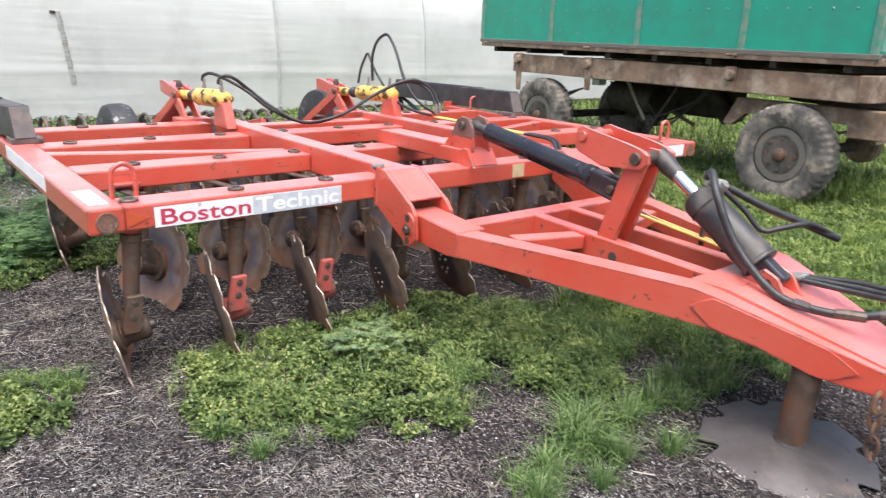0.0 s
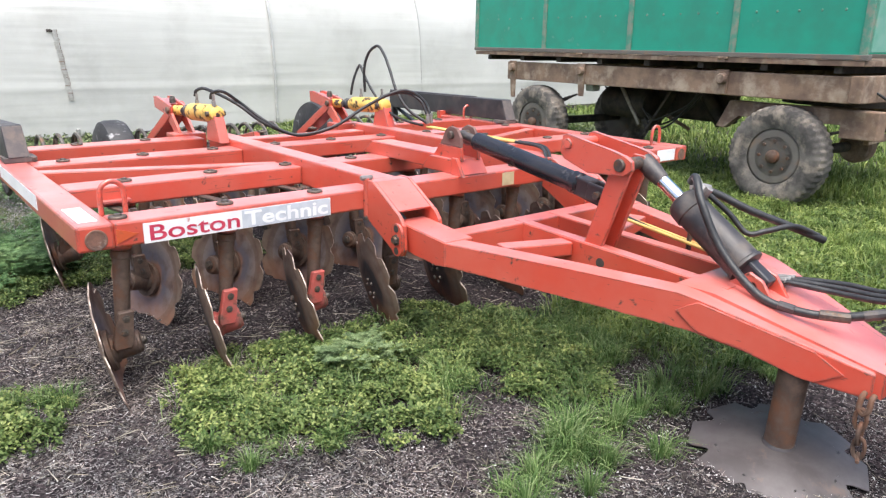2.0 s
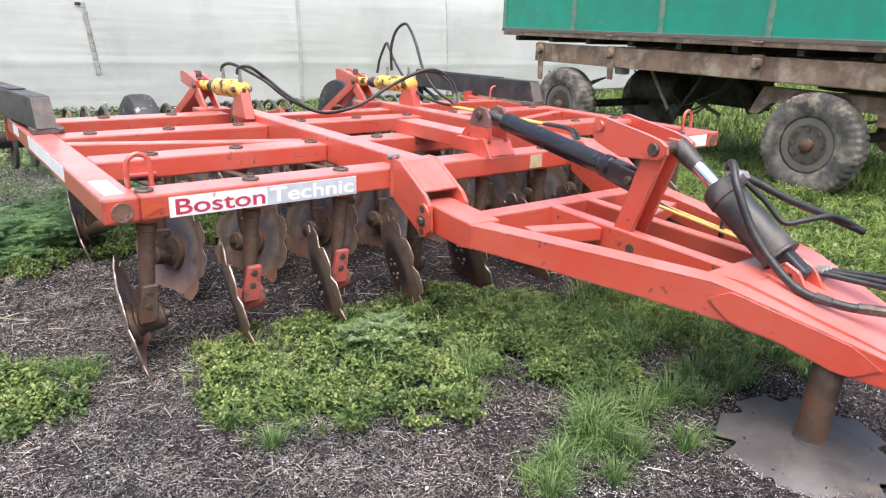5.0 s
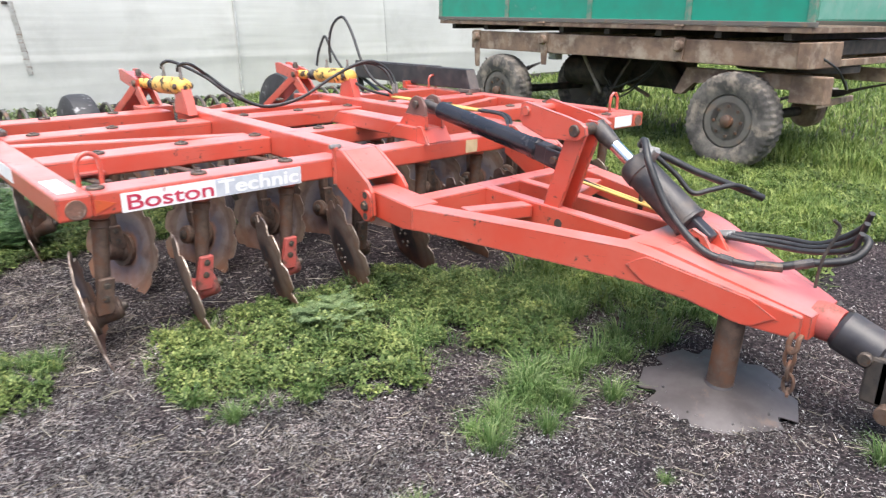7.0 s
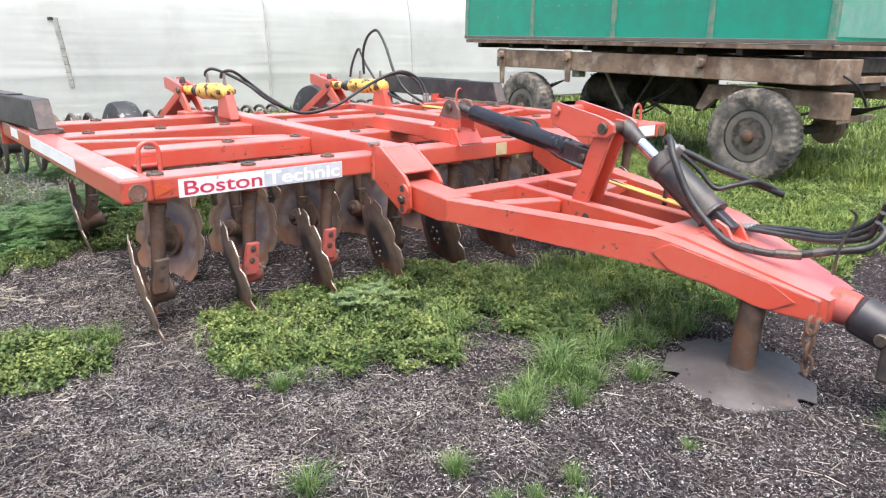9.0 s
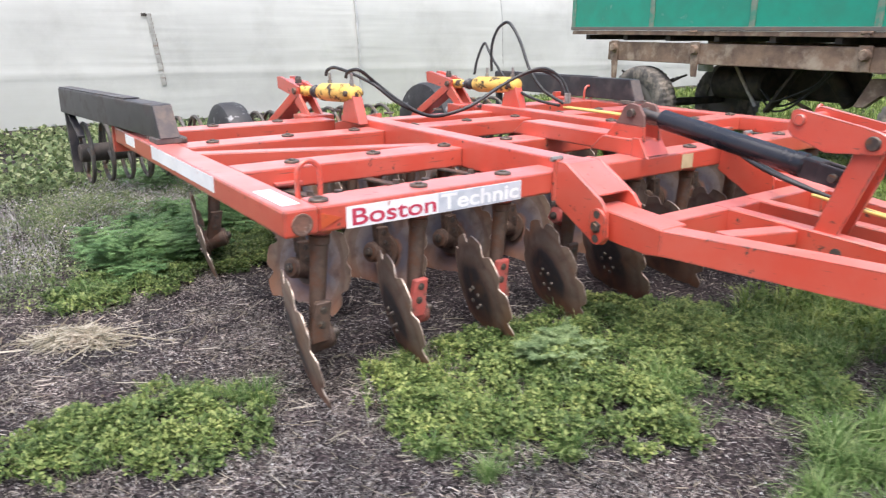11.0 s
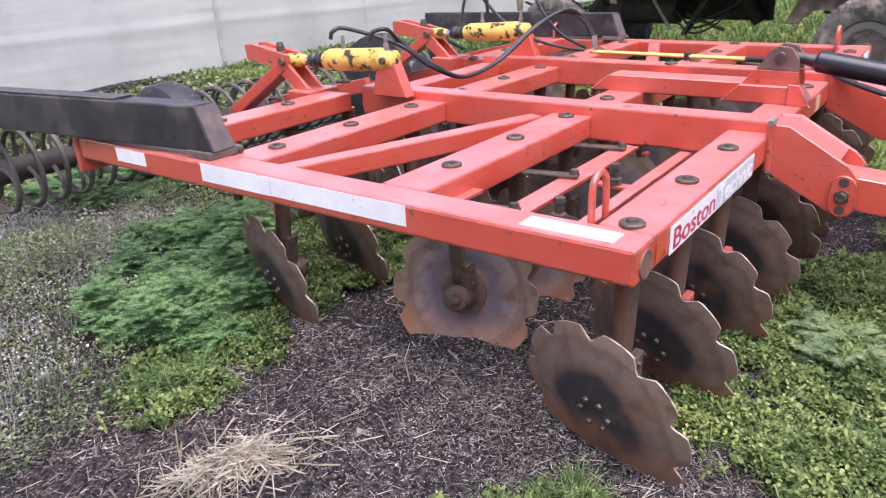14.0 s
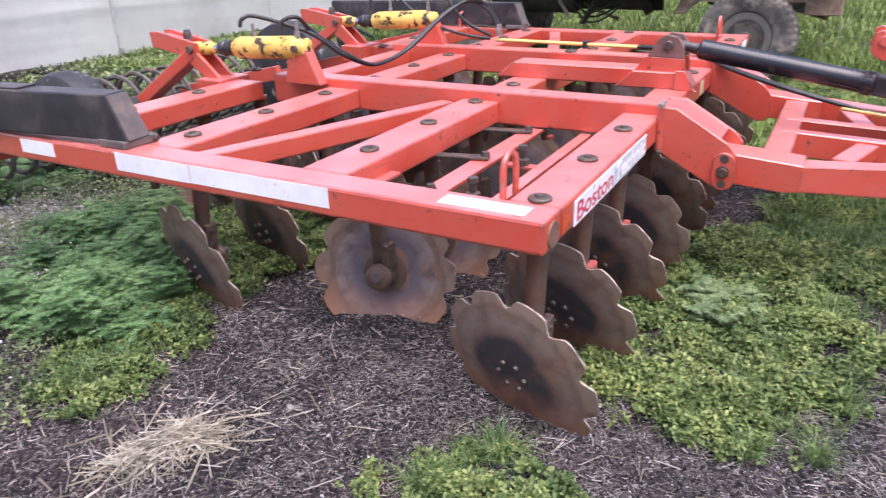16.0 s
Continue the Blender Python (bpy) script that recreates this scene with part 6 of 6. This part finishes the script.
def make_lawn():
    c = points_in(2.3, 7.6, -2.3, 4.2, 9000)
    edge = -1.75 + 0.3 * rough(c, 1.5, 2.0)
    c, edge = c[~bare(c)], edge[~bare(c)]
    c = c[(c[:, 1] > edge) & ((c[:, 1] < 0.1) | (c[:, 0] > 4.15 + 0.2 * rough(c, 3.0, 3.0)))]
    c = c[rough(c, 1.8, 5.0) + 0.7 * rough(c, 6.0, 1.0) + rng.uniform(-0.4, 0.4, len(c)) > np.where(c[:, 0] < 3.2, 0.05, -0.3)]
    v, f = clumps(c, 22, 0.034, 0.17, 0.0095)
    mass("near_lawn_grass", v, f, LAWN, "rough tufty green grass beside the harrow and trailer", "grass")
    k = c[np.repeat(np.arange(len(c)), 14)] + rng.normal(0, 0.05, (len(c) * 14, 2))
    k = k[rough(k, 1.4, 9.0) + 0.5 * rough(k, 5.0, 3.0) > -0.12]
    v, f = leaflets(np.column_stack((k, heights(k) + rng.uniform(0.015, 0.10, len(k)))), rng.uniform(0.014, 0.038, len(k)))
    mass("lawn_weeds", v, f, CLOVER, "yellow-green broad-leaved weeds among the grass", "weeds")
    far = np.vstack((points_in(7.4, 26, -8, 9, 70000), points_in(4.2, 9.0, 3.5, 8.6, 34000), points_in(5.0, 12, -4.5, -1.6, 9000)))
    far = far[(far[:, 1] > -1.9 - (far[:, 0] - 5.0) * 0.25 + 0.5 * rough(far, 0.8, 2.0))]
    q = len(far)
    v, f = blades(np.column_stack((far, np.zeros(q) - 0.01)), rng.uniform(0.08, 0.24, q) * (1 + 0.6 * rough(far, 1.5, 3.0)), rng.uniform(0.012, 0.035, q), rng.uniform(0.2, 1.0, q))
    tall = points_in(6.9, 8.6, -1.2, 1.2, 2600)
    q = len(tall)
    v2, f2 = blades(np.column_stack((tall, np.zeros(q) - 0.01)), rng.uniform(0.15, 0.34, q), rng.uniform(0.008, 0.02, q), rng.uniform(0.2, 0.9, q))
    f = f + [tuple(i + v.shape[0] * 5 for i in t) for t in f2]
    v = np.concatenate((v, v2))
    mass("far_lawn_grass", v, f, LAWN, "rough green grass under and behind the trailer", "grass")


TUFTS = ((1.305, -1.464, 1.35), (1.03, -1.54, 0.95), (0.89, -1.65, 1.0), (1.557, -1.49, 1.2), (1.57, -1.72, 0.95), (1.33, -1.64, 0.9), (2.05, -1.42, 1.2), (1.775, -1.475, 1.2), (1.90, -1.55, 0.9), (0.257, -0.816, 0.75), (0.58, -0.89, 0.85),
         (1.14, -1.72, 0.8), (-0.01, -1.52, 0.85), (0.43, -1.76, 0.7), (0.44, -1.98, 0.45), (0.55, -2.03, 0.45), (0.71, -2.06, 0.55), (0.63, -2.17, 0.5), (-0.30, -1.51, 0.6), (1.92, -2.67, 0.9), (1.2, -2.2, 0.35),
         (-0.45, 0.25, 0.85), (-0.19, 0.10, 0.95), (-0.37, 0.20, 0.7), (-0.26, 0.17, 0.7), (-0.62, 0.20, 0.8), (0.18, -0.61, 0.8), (0.95, -1.05, 0.8), (1.42, -1.40, 1.1), (-0.42, 1.66, 1.0), (-0.55, 1.75, 0.9))


def make_tufts():
    meshes = []
    for k in range(4):
        n = 170
        r, a = np.abs(rng.normal(0, 0.03, n)), rng.uniform(0, math.tau, n)
        base = np.column_stack((r * np.cos(a), r * np.sin(a), np.full(n, -0.012)))
        v, f = blades(base, rng.uniform(0.06, 0.16, n), rng.uniform(0.003, 0.0058, n), rng.uniform(0.2, 1.15, n), a + rng.normal(0, 0.5, n))
        me = bpy.data.meshes.new("grass_tuft")
        me.from_pydata(v.reshape(-1, 3).tolist(), [], f)
        me.materials.append(GRASS)
        meshes.append(me)
    for k, (x, y, s) in enumerate(TUFTS):
        ob = new("grass_tuft", meshes[k % 4])
        ob.location, ob.rotation_euler, ob.scale = (x, y, ground_height(x, y)), (0, 0, k * 1.7), (s, s, s)
        tagged(ob, "small tuft of fresh green grass on dark soil" if s < 0.8 else "dense tuft of fresh green grass on soil", "grass tuft", "grass tufts")


def make_weeds():
    # feathery plants beside the harrow's end
    spots = points_in(-0.6, 1.1, 1.6, 3.3, 620)
    spots = spots[in_areas(spots, (((-0.46, 2.5), (0.25, 3.1), (0.98, 3.0), (0.72, 2.35), (0.36, 2.08), (-0.25, 1.74), (-0.42, 2.0)),), 0.12)]
    spots = np.vstack((spots, points_in(0.25, 1.35, 3.75, 4.9, 120), points_in(0.84, 1.20, -0.50, -0.26, 13)))
    big = (spots[:, 1] > 1).astype(float)
    mound = 0.5 + rough(spots, 3.2, 2.0)
    tall = np.where(big > 0, 0.07 + 0.22 * np.clip(mound, 0, 1) * rng.uniform(0.6, 1.15, len(spots)), 0.12)
    k = np.repeat(np.arange(len(spots)), 26)
    n = len(k)
    az = rng.uniform(0, math.tau, n)
    d = np.column_stack((np.cos(az), np.sin(az), np.zeros(n)))
    w = np.column_stack((-d[:, 1], d[:, 0], np.zeros(n)))
    level = rng.uniform(0.25, 1.0, n)
    o = np.column_stack((spots[k] + rng.normal(0, 0.022, (n, 2)), heights(spots)[k] + tall[k] * level))
    length = rng.uniform(0.05, 0.115, n) * np.where(big[k] > 0, 1, 0.8)
    rise = rng.uniform(-0.1, 0.9, n)
    parts = []
    for i in range(9):
        t = (i + 0.5) / 9
        c = o + d * (length * t)[:, None] + np.array([[0, 0, 1.0]]) * (length * rise * (t - 0.8 * t * t))[:, None]
        wide = 0.024 * math.sin(math.pi * min(1, t * 0.85 + 0.15)) + 0.003
        for side in (-1, 1):
            tip = c + w * (side * wide) + d * 0.008 + np.column_stack((np.zeros((n, 2)), rng.uniform(-0.006, 0.006, n)))
            parts.append(np.stack((c - d * 0.0040, c + d * 0.0050, tip), 1))
    v = np.concatenate(parts)
    for name, keep, mat, label in (("feathery_weeds", big[k] > 0, FERN, "feathery blue-green weeds growing beside the harrow"), ("pale_weeds", big[k] == 0, PALEWEED, "pale grey-green feathery weeds among the clover")):
        w = v[np.tile(keep, 18)]
        mass(name, w, [(i * 3, i * 3 + 1, i * 3 + 2) for i in range(len(w))], mat, label, "weeds")
    # low leafy growth behind them and towards the greenhouse
    a = points_in(-3.2, 1.3, 1.7, 5.5, 105000)
    a = a[in_patches(a, ((-0.6, 3.6, 1.6, 1.75, 0), (0.5, 3.4, 0.9, 1.3, 0), (-2.2, 2.9, 1.2, 0.8, 0), (-0.30, 1.95, 0.6, 0.4, 0), (0.4, 2.15, 0.55, 0.4, 0), (-0.9, 1.9, 0.5, 0.4, 0)), 0.3, 1.6)]
    hedge = points_in(-0.7, 1.0, 2.95, 3.65, 9000)
    b = points_in(-7, 11, 4.6, 8.75, 80000)
    b = b[rough(b, 0.9, 3.0) + rng.uniform(-0.4, 0.4, len(b)) > -0.2]
    a = np.vstack((a, hedge))
    p = np.vstack((a, b))
    tall = np.where((a[:, 1] > 2.95) & (a[:, 1] < 3.65) & (a[:, 0] > -0.7), 0.20, 0.11)
    z = np.concatenate((heights(a) + rng.uniform(0.0, 1.0, len(a)) * tall * (1 + rough(a, 2.0, 6.0)), rng.uniform(0.0, 0.16, len(b))))
    v, f = leaflets(np.column_stack((p, z)), np.concatenate((rng.uniform(0.007, 0.017, len(a)), rng.uniform(0.03, 0.07, len(b)))), 0.8)
    mass("leafy_weeds", v, f, WEED, "low leafy weeds between the harrow and greenhouse", "weeds")
    p = points_in(-3.0, 0.6, 1.8, 5.2, 26000)
    p = p[in_patches(p, ((-0.55, 3.35, 1.2, 0.85, 0), (0.1, 3.7, 0.6, 0.7, 0), (-1.0, 2.3, 0.5, 0.4, 0)), 0.4)]
    p = np.vstack((p, strewn(-0.1, 0.8, 3.2, 4.3, 5200)))
    n = len(p)
    q = p[::3]
    m = len(q)
    v, f = blades(np.column_stack((q, heights(q))), rng.uniform(0.06, 0.18, m), rng.uniform(0.002, 0.004, m), rng.uniform(0.3, 1.1, m))
    mass("dry_stems", v, f, DRY, "thin dry grey weed stems among green weeds", "weeds")
    v, f = leaflets(np.column_stack((p, heights(p) + rng.uniform(0.04, 0.17, n))), rng.uniform(0.007, 0.016, n), 0.9)
    mass("dry_heads", v, f, DRY, "small dry whitish seed heads on weeds", "weeds")


def sticks(p, z, length, width, tilt):
    """Thin flattened stalks lying about, with three sides."""
    n = len(p)
    az, t = rng.uniform(0, math.tau, n), rng.normal(0, tilt, n)
    d = np.column_stack((np.cos(az) * np.cos(t), np.sin(az) * np.cos(t), np.sin(t))) * (length / 2)[:, None]
    s = np.column_stack((-np.sin(az), np.cos(az), np.zeros(n))) * (width / 2)[:, None]
    u = np.array([[0, 0, 1.0]]) * (width * 0.7)[:, None]
    c = np.column_stack((p, z))
    v = np.stack((c - d - s, c - d + s, c - d + u, c + d - s, c + d + s, c + d + u), 1)
    f = []
    for i in range(n):
        k = i * 6
        f += [(k, k + 3, k + 5, k + 2), (k + 1, k + 2, k + 5, k + 4), (k, k + 2, k + 1), (k + 3, k + 4, k + 5)]
    return v, f


def make_litter():
    p = np.vstack((strewn(-2.8, 3.8, -3.8, 2.4, 95000), points_in(-1.1, 1.6, -0.6, 1.9, 90000) + rng.normal(0, 0.12, (90000, 2)), strewn(-2.2, 1.6, -2.8, -0.3, 80000), strewn(-9, 8, -11, 1.0, 60000)))
    p = p[(p[:, 0] < 0.25 + 0.12 * rough(p, 3.0, 1.0)) | (p[:, 1] < 0.15) | (p[:, 1] > 3.0) | (rng.uniform(0, 1, len(p)) < 0.25)]
    w = 0.9 * rough(p, 1.2, 3.0) + 1.0 * rough(p, 5.0, 5.0) + 0.5 * rough(p, 14.0, 7.0) - np.clip(p[:, 0] - 0.7, 0, 1.2) * 0.3
    p = p[w + rng.uniform(-0.7, 0.7, len(p)) > -0.05]
    n = len(p)
    v, f = sticks(p, heights(p) + rng.uniform(0.0, 0.012, n), np.exp(rng.normal(-4.35, 0.62, n)), np.exp(rng.normal(-6.3, 0.4, n)), 0.25)
    mass("straw_litter", v, f, STRAW, "short bleached straw bits scattered over the soil", "straw")
    p = np.vstack((strewn(-2.4, 0.6, -3.2, 1.4, 120000), strewn(0.3, 2.6, -3.0, -1.0, 26000), strewn(-2.6, 0.5, -2.7, -0.5, 90000)))
    p = p[0.6 * rough(p, 1.6, 8.0) + 0.5 * rough(p, 6.0, 2.0) + rng.uniform(-0.6, 0.6, len(p)) > 0.05]
    n = len(p)
    v, f = sticks(p, heights(p) + rng.uniform(0.0, 0.012, n), np.exp(rng.normal(-4.5, 0.45, n)), rng.uniform(0.0012, 0.003, n), 0.3)
    mass("grey_chaff", v, f, CHAFF, "fine pale grey chaff strewn over the soil", "chaff")
    p = np.vstack((points_in(-1.6, 2.6, -3.2, 1.6, 900), points_in(-1.2, 1.0, -2.6, 1.7, 700)))
    n = len(p)
    v, f = sticks(p, heights(p) + 0.012, np.exp(rng.normal(-2.95, 0.45, n)), rng.uniform(0.0016, 0.0036, n), 0.1)
    mass("straw_stalks", v, f, PILE, "longer pale straw stalks lying on the soil", "straw")
    p = np.vstack((strewn(-2.6, 4.2, -4.0, 2.2, 110000), strewn(-9, 8, -11, 1.0, 40000)))
    p = p[0.7 * rough(p, 1.7, 6.0) + rng.uniform(-0.7, 0.7, len(p)) > -0.1]
    n = len(p)
    size = np.exp(rng.normal(-5.7, 0.45, n))
    c = np.column_stack((p, heights(p) + size * 0.3))
    o = np.array([(1, 0, 0), (-0.5, 0.87, 0), (-0.5, -0.87, 0), (0.1, 0.1, 0.9)])
    a = rng.uniform(0, math.tau, n)
    rot = np.stack((np.stack((np.cos(a), -np.sin(a), np.zeros(n)), 1), np.stack((np.sin(a), np.cos(a), np.zeros(n)), 1), np.tile([0, 0, 1.0], (n, 1))), 1)
    v = c[:, None, :] + np.einsum("nij,kj->nki", rot, o) * size[:, None, None]
    f = []
    for i in range(n):
        k = i * 4
        f += [(k, k + 1, k + 3), (k + 1, k + 2, k + 3), (k + 2, k, k + 3)]
    mass("soil_grit", v, f, GRIT, "pale grit and small crumbs strewn over the soil", "grit")
    # white grit near the stand
    p = np.vstack((strewn(0.2, 2.6, -2.9, -1.2, 9000), strewn(-0.8, 0.8, -1.6, 0.9, 4000)))
    n = len(p)
    v, f = leaflets(np.column_stack((p, heights(p) + rng.uniform(0.004, 0.014, n))), np.exp(rng.normal(-5.45, 0.4, n)), 0.5)
    mass("white_grit", v, f, WHITEGRIT, "small white grit specks on dark soil", "grit")
    # loose heap of straw
    n = 560
    g = np.column_stack((rng.normal(0, 0.098, n), rng.normal(0, 0.040, n)))
    g[:90] *= 2.6
    c, s = math.cos(radians(-31)), math.sin(radians(-31))
    p = np.column_stack((-0.70 + g[:, 0] * c - g[:, 1] * s, 1.095 + g[:, 0] * s + g[:, 1] * c))
    z = heights(p) + rng.uniform(0, 1, n) * 0.075 * np.exp(-(g[:, 0] / 0.17) ** 2 - (g[:, 1] / 0.075) ** 2)
    thick = rng.uniform(0.0018, 0.0042, n)
    thick[60:115] = rng.uniform(0.005, 0.009, 55)
    v, f = sticks(p, z + 0.008, rng.uniform(0.05, 0.20, n), thick, 0.26)
    me = bpy.data.meshes.new("straw_heap")
    me.from_pydata(v.reshape(-1, 3).tolist(), [], f)
    me.materials.append(PILE)
    tagged(new("straw_heap", me), "small loose heap of pale straw on soil", "straw", kind="stuff")


make_clover()
make_patch_grass()
make_lawn()
make_tufts()
make_weeds()
make_litter()
